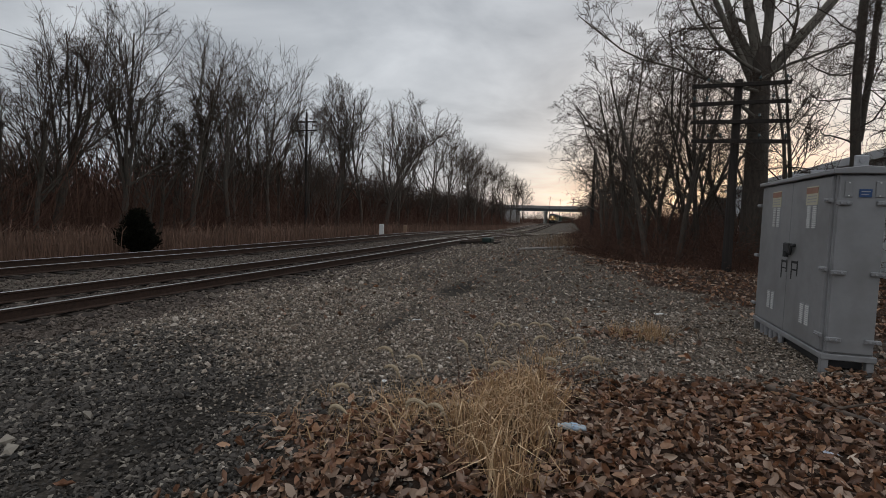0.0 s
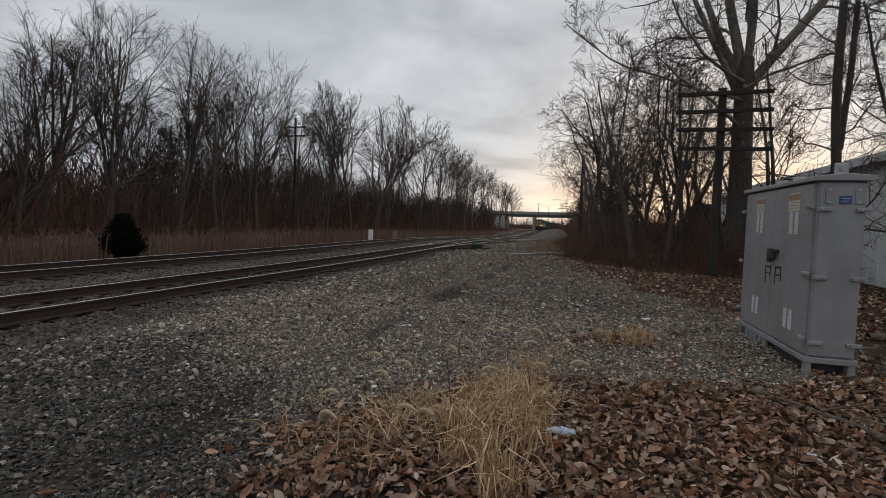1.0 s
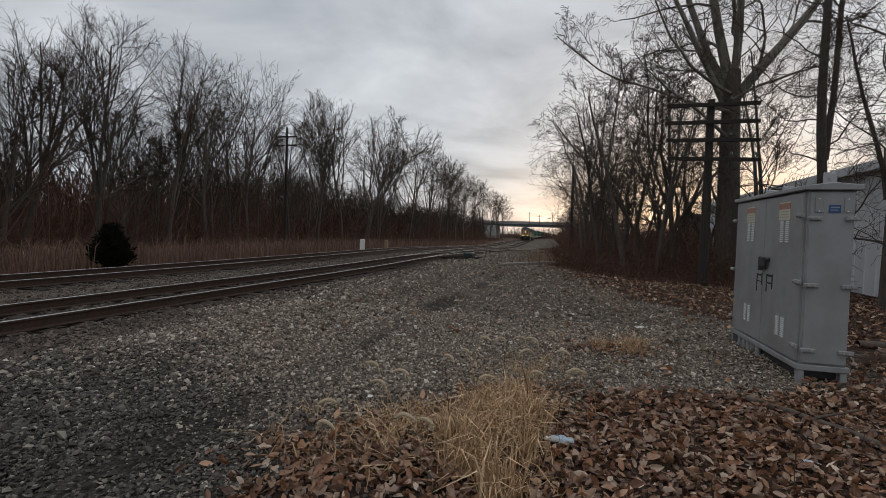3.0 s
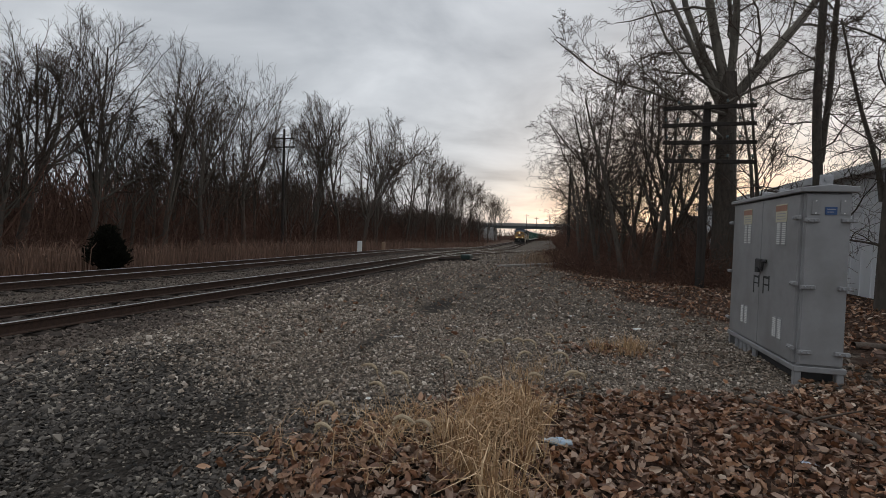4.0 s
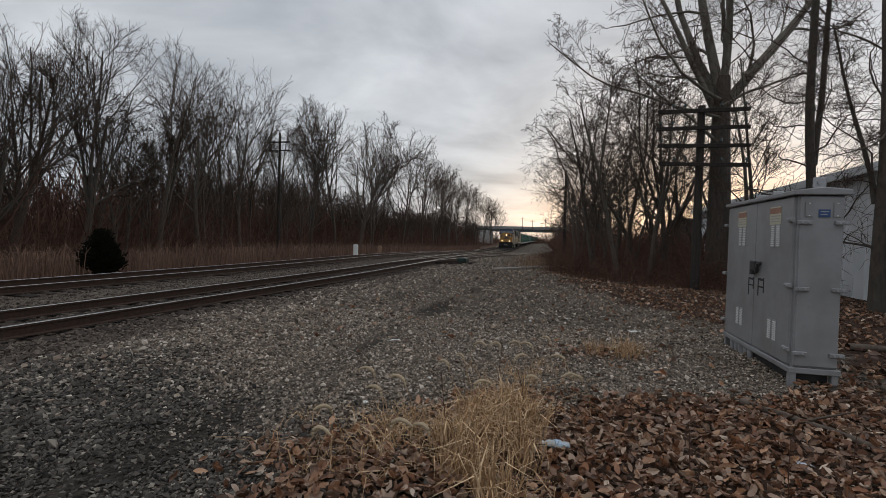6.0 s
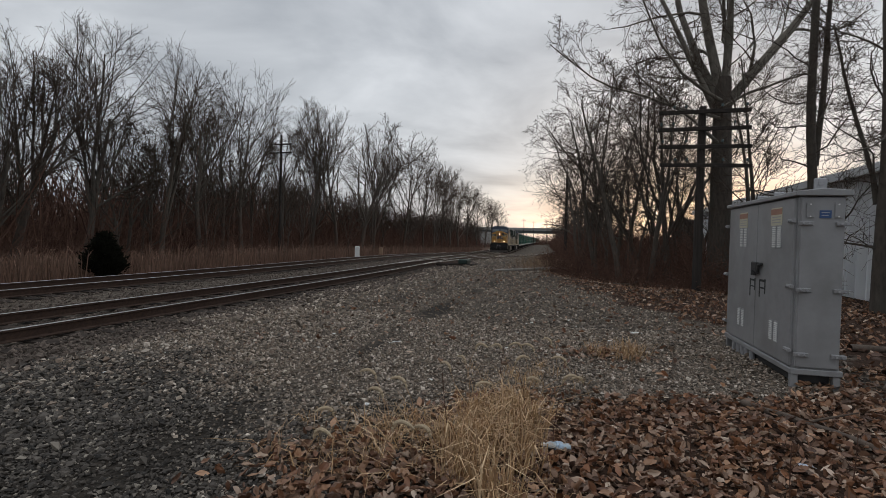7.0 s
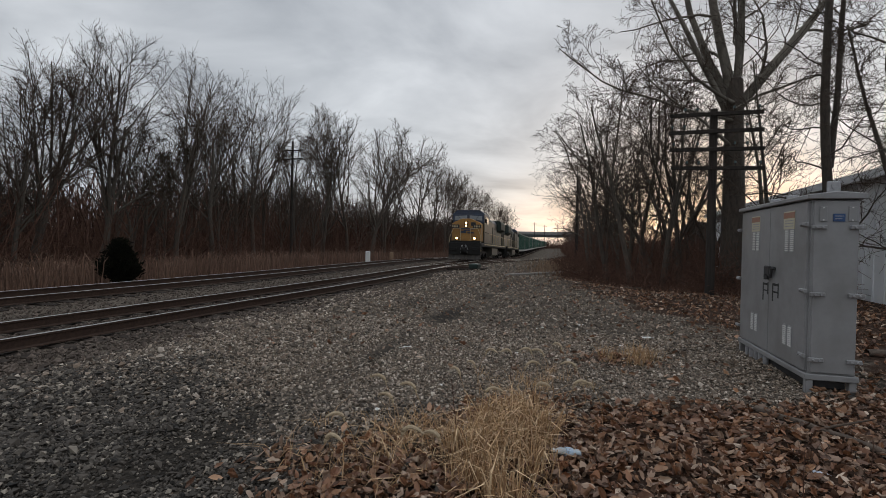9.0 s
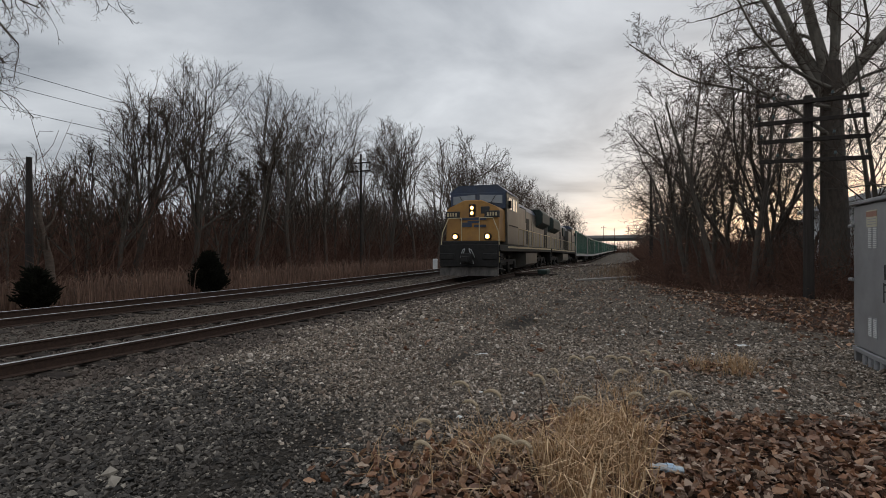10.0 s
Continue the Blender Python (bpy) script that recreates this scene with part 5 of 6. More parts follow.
def vine_tree(seed, x, y, stems, label=S_LABEL):
    """Upright stems with crooked side branches and a veil of thin hanging vines."""
    rng = np.random.default_rng(seed)
    t = empty("slender_tree", Matrix.Translation((x, y, float(gz(x, y)))), label, "tree", "slender trees")
    ps, rs = [], []
    for z0, x0, lean, h, r, tip in stems:
        P, R = leader(rng, h, r, n=12, lean=lean, wiggle=0.03, tip=tip)
        P += np.array([x0, 0, z0])
        ps.append(P)
        rs.append(R)
    P0, R0 = np.concatenate(ps), np.concatenate(rs)
    P1, R1 = grow(rng, P0, R0, 20, 0.12, 1.0, (35, 80), 0.22, 8, 0.22, 0.01, 0.3, 0.012)
    v, f = join([tubes(P0, R0, 9), tubes(P1, R1, 5)])
    mesh_part("trunk", v, f, BARK, t, soft=True)
    P2, R2 = grow(rng, P1, R1, 6, 0.1, 1.0, (30, 80), 0.55, 6, 0.5, -0.04, 0.26, 0.0075)
    P3, R3 = grow(rng, P2, R2, 5, 0.1, 1.0, (30, 80), 0.6, 5, 0.65, -0.08, 0.26, 0.0055)
    P4, R4 = grow(rng, P3, R3, 3, 0.2, 1.0, (30, 70), 0.6, 3, 0.8, -0.05, 0.24, 0.0045)
    v, f = join([tubes(P2, R2, 4), tubes(P3, R3, 3), tubes(P4, R4, 3)])
    mesh_part("crown", v, f, TWIG, t)
    Pv, Rv = grow(rng, P0, R0, 75, 0.1, 0.95, (60, 110), 0.14, 8, 0.05, -0.22, 0.3, 0.006)
    v, f = tubes(Pv, Rv, 3)
    mesh_part("vine", v, f, TWIG, t, "thin brown hanging vines")
    return t


vine_tree(41, 15.5, 16.0, ((0, 0, (-0.045, 0), 13.5, 0.15, 0.5), (4.4, -0.2, (0.16, 0.02), 8.5, 0.095, 0.4)))
vine_tree(42, 15.72, 13.2, ((0, 0, (-0.06, 0), 13.0, 0.16, 0.5), (3.0, -0.15, (-0.2, 0.1), 4.5, 0.06, 0.4)))
tree("slender_tree", 43, 10.0, 0.09, Matrix.Translation((14.6, 17.6, -0.05)), S_LABEL, "slender trees", lean=(-0.12, 0), limbs=9, first=0.3, angle=(30, 60), spread=0.45, forks=0, up=0.02, rmin=0.007, counts=(5, 5, 3))
tree("slender_tree", 45, 9.0, 0.11, Matrix.Translation((14.75, 18.9, -0.05)), "leaning bare tree trunk beside the massive tree", "slender trees", lean=(-0.1, 0.1), limbs=8, first=0.4, forks=0, rmin=0.007, counts=(5, 5, 3))

# ---- tangled hedge between the siding and the shed ----
H_LABEL = "tangled leafless hedge tree with arching vine-covered stems"


def thicket_tree(seed, h, m, stems=4, crown=(5, 4, 2), rmin=0.0065):
    rng = np.random.default_rng(seed)
    t = empty("hedge_tree", m, H_LABEL, "tree", "hedge trees")
    lead = [leader(rng, h * rng.uniform(0.6, 0.95), rng.uniform(0.06, 0.13), lean=tuple(rng.normal(scale=0.2, size=2)), wiggle=0.12, tip=0.2) for _ in range(stems)]
    P0 = np.concatenate([q[0] for q in lead]) + rng.normal(scale=(0.5, 0.5, 0), size=(stems, 1, 3))
    R0 = np.concatenate([q[1] for q in lead])
    P1, R1 = grow(rng, P0, R0, 8, 0.22, 1.0, (25, 65), 0.45, 7, 0.4, 0.0, 0.22, 0.013)
    v, f = join([tubes(P0, R0, 6), tubes(P1, R1, 4)])
    mesh_part("trunk", v, f, BARK, t, soft=True)
    P2, R2 = grow(rng, P1, R1, crown[0], 0.15, 1.0, (25, 70), 0.55, 5, 0.55, -0.01, 0.22, rmin * 1.4)
    P3, R3 = grow(rng, P2, R2, crown[1], 0.15, 1.0, (25, 70), 0.6, 3, 0.7, -0.02, 0.24, rmin)
    P4, R4 = grow(rng, P3, R3, crown[2], 0.1, 1.0, (25, 70), 0.75, 2, 0.8, -0.02, 0.2, rmin * 0.85)
    v, f = join([tubes(P2, R2, 3), tubes(P3, R3, 3), tubes(P4, R4, 3)])
    mesh_part("crown", v, f, TWIG, t)
    return t


HEDGE = [thicket_tree(61, 9.6, put(9.6, 24.0, 1.0, 0)), thicket_tree(62, 10.0, put(10.9, 21.8, 1.0, 0)), thicket_tree(63, 9.8, put(9.3, 28.0, 1.0, 0))]
hedge_rng = np.random.default_rng(64)
HEDGE_SPOTS = [(12.0, 22.2, 0.98), (13.6, 25.5, 1.05), (10.1, 31.5, 1.12), (12.4, 30.5, 1.2), (9.8, 37.0, 1.2), (16.0, 30.0, 1.0)]
for x, y, s in HEDGE_SPOTS:
    copy_thing(HEDGE[int(hedge_rng.integers(0, 3))], put(x, y, s, hedge_rng.uniform(0, 360)))
FAR_HEDGE = thicket_tree(67, 9.8, put(10.0, 43.0, 1.1, 0), 4, (5, 3, 2), 0.013)
for i in range(11):
    y = 47 + i * 13.5
    x = float(np.interp(y, [40, 80, 120, 170, 220], [10.0, 8.4, 5.8, 2.4, -1.0])) + float(hedge_rng.uniform(0, 2.0))
    copy_thing(FAR_HEDGE, put(x, y, float(hedge_rng.uniform(1.0, 1.3)), hedge_rng.uniform(0, 360)))
for k, (x, y, h, lx) in enumerate(((10.2, 19.9, 9.5, -0.22), (11.2, 19.4, 8.5, 0.2), (9.3, 21.4, 9.0, -0.15), (12.1, 20.6, 10.0, -0.1))):
    tree("hedge_tree", 71 + k, h, 0.12, put(x, y, 1.0, 0), "crooked dark bare tree leaning out of the hedge", "hedge trees", lean=(lx, -0.05), limb_r=0.4, limbs=9, first=0.3, angle=(30, 70), up=0.01, counts=(5, 4, 3), spread=0.75, forks=1, rmin=0.0065, wiggle=0.2)


def hedge_area(rng, N):
    y = 16.8 + 32 * rng.random(N) ** 1.4
    lo = np.interp(y, [16.8, 18, 21, 26, 32, 40, 50], [11.2, 9.8, 7.8, 6.8, 6.2, 6.0, 6.0])
    return lo + (16.2 - lo) * rng.random(N) ** 1.25, y


def hedge_brush(name, seed, N, hr, r, label):
    rng = np.random.default_rng(seed)
    x, y = hedge_area(rng, N)
    lo = np.interp(y, [16.8, 18, 21, 26, 32, 40, 50], [11.2, 9.8, 7.8, 6.8, 6.2, 6.0, 6.0])
    h = rng.uniform(*hr, N) * (0.25 + 0.75 * smooth(0.0, 3.0, x - lo + 1.2 * np.sin(y * 1.3) * np.sin(x * 1.7))) * (0.4 + 0.6 * smooth(16.8, 19.5, y))
    d = rng.normal(scale=0.4, size=(N, 3)); d[:, 2] = 1
    P = np.empty((N, 5, 3))
    P[:, 0] = np.stack([x, y, gz(x, y) - 0.03], -1)
    for j in range(1, 5):
        d = d + rng.normal(scale=0.38, size=(N, 3)) + np.array([0, 0, -0.1 * j])
        P[:, j] = P[:, j - 1] + d / np.linalg.norm(d, axis=1, keepdims=True) * (h / 4)[:, None]
    P[:, :, 2] = np.maximum(P[:, :, 2], gz(P[:, :, 0], P[:, :, 1]) - 0.02)
    R = (r * (0.5 + rng.random(N)))[:, None] * np.array([[1, 0.85, 0.7, 0.55, 0.3]])
    Q, S = grow(rng, P, R, 2, 0.2, 1.0, (25, 70), 0.5, 3, 0.7, -0.02, 0.25, r * 0.5)
    v, f = join([tubes(P, R, 3), tubes(Q, S, 3)])
    tagged(mesh_part(name, v, f, BRUSH), label, "undergrowth", kind="stuff")


hedge_brush("hedge_brush", 65, 6000, (0.7, 3.6), 0.011, "dense dark brown brambles and vines under the hedge")
undergrowth("brush_behind_hedge", 68, 3600, (9.5, 42), (44, 120), (2.5, 6.5), 0.03, "leafless scrub beyond the hedge", follow=False, side=4, lean=0.4)
undergrowth("hedge_brush_far", 66, 2200, (10.5, 15), (46, 230), (2, 5), 0.03, "distant leafless hedge along the siding")


undergrowth("distant_woods", 69, 1500, (-70, 60), (300, 420), (4, 9), 0.12, "far leafless woods beyond the bridge", follow=False, side=4, lean=0.3)


# ---- overhanging branches of a tree across the tracks ----
def drooping_tree(x, y, ends):
    """A tree whose long limbs end in hanging, finely forked sprays; ends: where the lowest limbs reach."""
    rng = np.random.default_rng(47)
    g = float(gz(x, y))
    t = empty("overhanging_tree", Matrix.Translation((x, y, g)), "bare tree with long drooping branches near the far track", "tree")
    P0, R0 = leader(rng, 13.0, 0.26, n=12, wiggle=0.04, tip=0.3)
    limbs = []
    for i, end in enumerate(ends):
        a, b = P0[0, 5 + i % 5], np.array(end) - (x, y, g)
        q = np.linspace(0, 1, 10)[:, None]
        limbs.append(a * (1 - q) + b * q + np.array([0, 0, 1.6]) * np.sin(q * math.pi) + rng.normal(scale=0.07, size=(10, 3)) * q)
    P1 = np.array(limbs)
    R1 = np.full((len(ends), 1), 0.06) * np.linspace(1, 0.3, 10)[None]
    Pb, Rb = grow(rng, P0, R0, 14, 0.35, 1.0, (40, 80), 0.4, 10, 0.25, -0.03, 0.14, 0.02)
    v, f = join([tubes(P0, R0, 9), tubes(P1, R1, 6), tubes(Pb, Rb, 6)])
    mesh_part("trunk", v, f, BARK, t, soft=True)
    P2, R2 = grow(rng, np.concatenate([P1, Pb]), np.concatenate([R1, Rb]), 12, 0.35, 1.0, (25, 70), 0.24, 8, 0.4, -0.2, 0.24, 0.011)
    P3, R3 = grow(rng, P2, R2, 6, 0.15, 1.0, (25, 70), 0.45, 7, 0.6, -0.12, 0.28, 0.0055)
    P4, R4 = grow(rng, P3, R3, 5, 0.15, 1.0, (25, 75), 0.45, 4, 0.75, -0.05, 0.3, 0.004)
    v, f = join([tubes(P2, R2, 4), tubes(P3, R3, 3), tubes(P4, R4, 3)])
    mesh_part("crown", v, f, TWIG, t)


drooping_tree(-10.6, 3.1, ((-4.7, 5.0, 7.2), (-4.5, 5.8, 8.0), (-4.4, 6.6, 8.5), (-4.9, 4.4, 5.7), (-5.2, 4.9, 7.5), (-5.4, 5.8, 8.7), (-4.5, 3.7, 6.0), (-5.1, 4.7, 6.4), (-5.0, 4.5, 5.0)))


# ---- loose stones on the gravel ----
def stones(name, seed, N, xr, yr, size, label, power=1.0, material=STONE, fresh=None):
    rng = np.random.default_rng(seed)
    x, y = rng.uniform(*xr, N), yr[0] + (yr[1] - yr[0]) * rng.random(N) ** power
    keep = (rng.random(N) > np.maximum(litter_amount(x, y) * 0.93, rut(x, y) * 0.85)) & ((x - xc(y)) > 1.2)
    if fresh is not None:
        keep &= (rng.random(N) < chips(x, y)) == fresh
    x, y = x[keep], y[keep]
    n = len(x)
    base = np.array([(1, 0.1, 0.05), (-0.9, 0.2, 0), (0.1, 0.95, 0.1), (-0.1, -1, -0.05), (0.15, 0.1, 0.9), (0, 0, -0.8)])
    fc = np.array([(0, 2, 4), (2, 1, 4), (1, 3, 4), (3, 0, 4), (2, 0, 5), (1, 2, 5), (3, 1, 5), (0, 3, 5)])
    s = size * np.exp(rng.normal(scale=0.33, size=n)) * (1 + 0.3 * (1 - smooth(3.5, 6.0, x)))
    sc = s[:, None] * rng.uniform(0.6, 1.15, (n, 3)) * np.array([1, 1, 0.7])
    pos = np.stack([x, y, gz(x, y) + s * rng.uniform(-0.1, 0.75, n)], -1)
    v, f = scatter(base, fc, pos, turns(rng, n, 0.5), sc)
    return tagged(mesh_part(name, v, f, material), label, "gravel", kind="stuff")


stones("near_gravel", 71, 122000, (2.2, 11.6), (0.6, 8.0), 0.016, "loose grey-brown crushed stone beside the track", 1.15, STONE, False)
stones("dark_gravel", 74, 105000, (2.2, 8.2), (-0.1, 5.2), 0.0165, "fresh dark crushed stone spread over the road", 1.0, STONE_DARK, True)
stones("gravel_further_off", 72, 26000, (1.3, 12.0), (6.0, 24.0), 0.026, "loose crushed stone over the yard", 1.3)
stones("gravel_beyond", 75, 9000, (-1.0, 8.5), (22.0, 62.0), 0.036, "loose crushed stone along the siding", 1.4)


def shoulder(seed, N):
    """Coarse ballast between and beside the ties."""
    rng = np.random.default_rng(seed)
    y = -3 + 42 * rng.random(N) ** 1.5
    u = np.where(rng.random(N) < 0.65, rng.uniform(-0.65, 2.6, N), rng.uniform(-6.8, -0.9, N))
    x = u + xc(y)
    base = np.array([(1, 0.1, 0.05), (-0.9, 0.2, 0), (0.1, 0.95, 0.1), (-0.1, -1, -0.05), (0.15, 0.1, 0.9), (0, 0, -0.8)])
    fc = np.array([(0, 2, 4), (2, 1, 4), (1, 3, 4), (3, 0, 4), (2, 0, 5), (1, 2, 5), (3, 1, 5), (0, 3, 5)])
    s = 0.032 * np.exp(rng.normal(scale=0.3, size=N))
    ok = (np.abs(np.abs(u) - 0.755) > 0.13) & (np.abs(np.abs(u - FAR) - 0.755) > 0.13)
    x, y, s = x[ok], y[ok], s[ok]
    n = len(x)
    v, f = scatter(base, fc, np.stack([x, y, gz(x, y) + s * 0.35], -1), turns(rng, n, 0.6), s[:, None] * rng.uniform(0.6, 1.2, (n, 3)))
    tagged(mesh_part("track_ballast", v, f, STONE_BROWN), "coarse brownish ballast stones around the ties", "gravel", kind="stuff")


STONE_BROWN = mat("brown_ballast", (0.065, 0.051, 0.042), (0.15, 0.118, 0.097), 30, 0.9, spec=0.25, bump=0.3, dist=0.004, island=0.5)
shoulder(73, 34000)


# ---- fallen leaves ----
def leaves(name, seed, N, xr, yr, size, label, power=1.0, least=0.0):
    rng = np.random.default_rng(seed)
    x, y = rng.uniform(*xr, N), yr[0] + (yr[1] - yr[0]) * rng.random(N) ** power
    keep = rng.random(N) < np.maximum(litter_amount(x, y), least)
    x, y = x[keep], y[keep]
    n = len(x)
    # a curled oval blade with a ragged rim round its midrib
    base = np.array([(-0.95, 0, 0.15), (0.0, 0, -0.1), (1.0, 0.08, 0.3), (-0.6, 0.36, 0.15), (-0.2, 0.6, 0.45), (0.2, 0.47, 0.3), (0.6, 0.4, 0.4), (-0.55, -0.4, 0.1), (-0.15, -0.52, 0.4), (0.2, -0.58, 0.35), (0.62, -0.34, 0.5)])
    fc = np.array([(0, 1, 3, 3), (3, 1, 5, 4), (5, 1, 2, 6), (0, 7, 1, 1), (7, 8, 9, 1), (9, 10, 2, 1)])
    s = size * rng.uniform(0.55, 1.35, n)
    sc = np.stack([s, s * rng.uniform(0.55, 1.0, n), s * rng.uniform(-0.6, 1.8, n)], -1)
    V, F = scatter(base, fc, np.stack([x, y, gz(x, y) + 0.008 + rng.random(n) * 0.045], -1), turns(rng, n, 0.55), sc)
    faces = [tuple(dict.fromkeys(q)) for q in F.tolist()]
    me = bpy.data.meshes.new(name)
    me.from_pydata(V.tolist(), [], faces)
    me.update()
    return tagged(finish(name, me, LEAF), label, "leaves", kind="stuff")


leaves("fallen_leaves", 81, 30000, (5.6, 13.5), (-0.4, 6.2), 0.044, "thick brown and russet fallen leaves", 1.15)
leaves("fallen_leaves", 83, 7000, (5.6, 13.5), (-4.0, -0.4), 0.05, "thick brown and russet fallen leaves")
leaves("leaf_drift", 82, 15000, (3.5, 16.5), (4.5, 24.0), 0.055, "scattered brown leaves along the hedge", 1.0, 0.1)


# ---- dry grass ----
def clump(cx, cy, sx, sy, tufts=14, tight=0.07):
    """Blades gathered in small tufts round a middle."""
    def place(rng, N):
        c = rng.normal(size=(tufts, 2)) * (sx, sy) + (cx, cy)
        k = rng.integers(0, tufts, N)
        return c[k, 0] + rng.normal(scale=tight, size=N), c[k, 1] + rng.normal(scale=tight, size=N)
    return place


grass_patch("dry_grass_clump", 91, 2400, clump(7.9, 2.3, 0.17, 0.45, 40, 0.05), (0.12, 0.42), 0.005, STRAW, "clump of curling straw-coloured dry grass", 0.5)
grass_patch("dry_grass_clump", 92, 700, clump(7.3, 2.1, 0.34, 0.4, 36, 0.06), (0.05, 0.2), 0.0042, STRAW, "low matted straw-coloured dry grass", 1.1)
grass_patch("dry_grass_tuft", 93, 300, clump(9.0, 5.85, 0.2, 0.2, 9, 0.05), (0.1, 0.32), 0.004, STRAW, "small pale tuft of dry grass on the gravel", 0.7)
grass_patch("dry_grass_tuft", 94, 260, clump(7.9, 4.3, 0.35, 0.5, 20, 0.04), (0.06, 0.2), 0.003, STRAW, "thin pale grass stems on the gravel", 0.9)
grass_patch("hedge_grass", 95, 2600, lambda rng, N: (rng.normal(6.4, 0.9, N), 24 + 34 * rng.random(N)), (0.15, 0.75), 0.012, mat("tan_grass", (0.2, 0.135, 0.085), (0.3, 0.2, 0.13), 2, 0.95, bump=0, island=0.4), "tan dead grass in front of the hedge", 0.3)


def foxtail(x, y, h, turn, seed):
    rng = np.random.default_rng(seed)
    t = empty("foxtail_stem", Matrix.Translation((x, y, float(gz(x, y)))) @ Matrix.Rotation(turn, 4, "Z"), "nodding dry foxtail grass head on a thin stem", "grass", "foxtail stems")
    s = np.linspace(0, 1, 8)
    bend = np.stack([0.25 * h * s ** 2.2, 0 * s, h * s * (1 - 0.12 * s)], -1)
    v, f = tubes(bend[None], np.full((1, 8), 0.0022), 4)
    mesh_part("stem", v, f, STRAW, t)
    a = np.linspace(0.5, 2.5, 9)
    r = 0.07 + 0.025 * rng.random()
    arc = np.stack([bend[-1, 0] + r * (1 - np.cos(a - 0.5)) * 1.2, 0 * a, bend[-1, 2] + r * np.sin((a - 0.5) * 1.25) * 0.8], -1)
    rad = 0.013 * np.array([0.4, 0.8, 1, 1, 1, 1, 0.9, 0.7, 0.3])
    v1, f1 = tubes(arc[None], rad[None], 7)
    # bristles
    N = 130
    i = rng.integers(0, 8, N)
    w = rng.random(N)[:, None]
    p = arc[i] * (1 - w) + arc[i + 1] * w
    d = rng.normal(size=(N, 3))
    d = d / np.linalg.norm(d, axis=1, keepdims=True)
    tip = p + d * 0.026
    side = np.cross(d, rng.normal(size=(N, 3)))
    side = side / np.linalg.norm(side, axis=1, keepdims=True) * 0.0012
    v2 = np.stack([p - side, p + side, tip + side * 0.3, tip - side * 0.3], 1).reshape(-1, 3)
    f2 = np.arange(N * 4).reshape(N, 4)
    v, f = join([(v1, f1), (v2, f2)])
    mesh_part("seed_head", v, f, SEEDHEAD, t)


fox_rng = np.random.default_rng(97)
FOX = [(6.95, 2.55), (7.35, 3.95), (7.45, 3.6), (7.75, 4.3), (7.95, 4.55), (8.3, 4.45), (8.5, 3.75), (7.45, 3.05), (7.6, 2.75), (7.15, 2.2), (7.3, 2.35), (7.0, 1.75), (8.0, 2.95), (8.65, 3.25), (8.3, 3.1), (6.85, 1.45), (7.7, 1.65), (8.15, 4.1), (7.85, 3.4), (7.3, 1.6)]
for i, (x, y) in enumerate(FOX):
    foxtail(x, y, float(fox_rng.uniform(0.3, 0.42)), float(fox_rng.uniform(-0.7, 0.7)) + (math.pi if fox_rng.random() < 0.6 else 0), 100 + i)


def weed_stalk(x, y, h, seed):
    rng = np.random.default_rng(seed)
    P, R = leader(rng, h, 0.004, n=7, wiggle=0.06, tip=0.5)
    Q, S = grow(rng, P, R, 5, 0.35, 1.0, (25, 50), 0.25, 3, 0.6, 0.02, 0.1, 0.0012)
    v, f = join([tubes(P, R, 5), tubes(Q, S, 3)])
    o = mesh_part("weed_stalk", v, f, BRUSH)
    o.matrix_basis = Matrix.Translation((x, y, float(gz(x, y))))
    tagged(o, "thin dark dead weed stalk among the dry grass", "weed", "weed stalks")


for i, (x, y, h) in enumerate(((7.62, 2.1, 0.62), (8.1, 2.75, 0.5), (8.35, 2.4, 0.4), (9.3, 2.5, 0.35), (9.8, 2.2, 0.4), (10.3, 2.6, 0.38), (9.0, 3.3, 0.3), (7.75, 3.7, 0.45))):
    weed_stalk(x, y, h, 300 + i)


# ---- litter and wood lying about ----
def bottle():
    rng = np.random.default_rng(8)
    z = np.array([0, 0.01, 0.05, 0.09, 0.13, 0.16, 0.185, 0.2, 0.215])
    r = np.array([0.024, 0.032, 0.03, 0.033, 0.029, 0.032, 0.018, 0.012, 0.012])
    a = np.arange(12) * 2 * math.pi / 12
    V = np.stack([r[:, None] * np.cos(a) * (1 + 0.14 * np.sin(2 * a + z[:, None] * 30)), r[:, None] * np.sin(a) * 0.8, np.repeat(z[:, None], 12, 1)], -1) + rng.normal(scale=0.002, size=(9, 12, 3))
    idx = np.arange(108).reshape(9, 12)
    F = np.stack([idx[:-1], np.roll(idx[:-1], -1, 1), np.roll(idx[1:], -1, 1), idx[1:]], -1).reshape(-1, 4)
    B = empty("plastic_bottle", Matrix.Translation((8.47, 2.42, float(gz(8.47, 2.42)) + 0.045)) @ Euler((radians(80), 0, radians(-62))).to_matrix().to_4x4(), "crumpled clear plastic bottle lying in the leaves", "bottle")
    mesh_part("bottle_body", V.reshape(-1, 3), F, PLASTIC, B, soft=True)
    bm = bmesh.new()
    rod(bm, (0, 0, 0.205), (0, 0, 0.225), 0.015, 12)
    part("cap", bm, WHITE, B)
    bm = bmesh.new()
    rod(bm, (0, 0, 0.07), (0, 0, 0.12), 0.0335, 12)
    part("paper_band", bm, mat("blue_band", (0.3, 0.45, 0.6), (0.5, 0.6, 0.7), 30, 0.5, bump=0), B)


bottle()


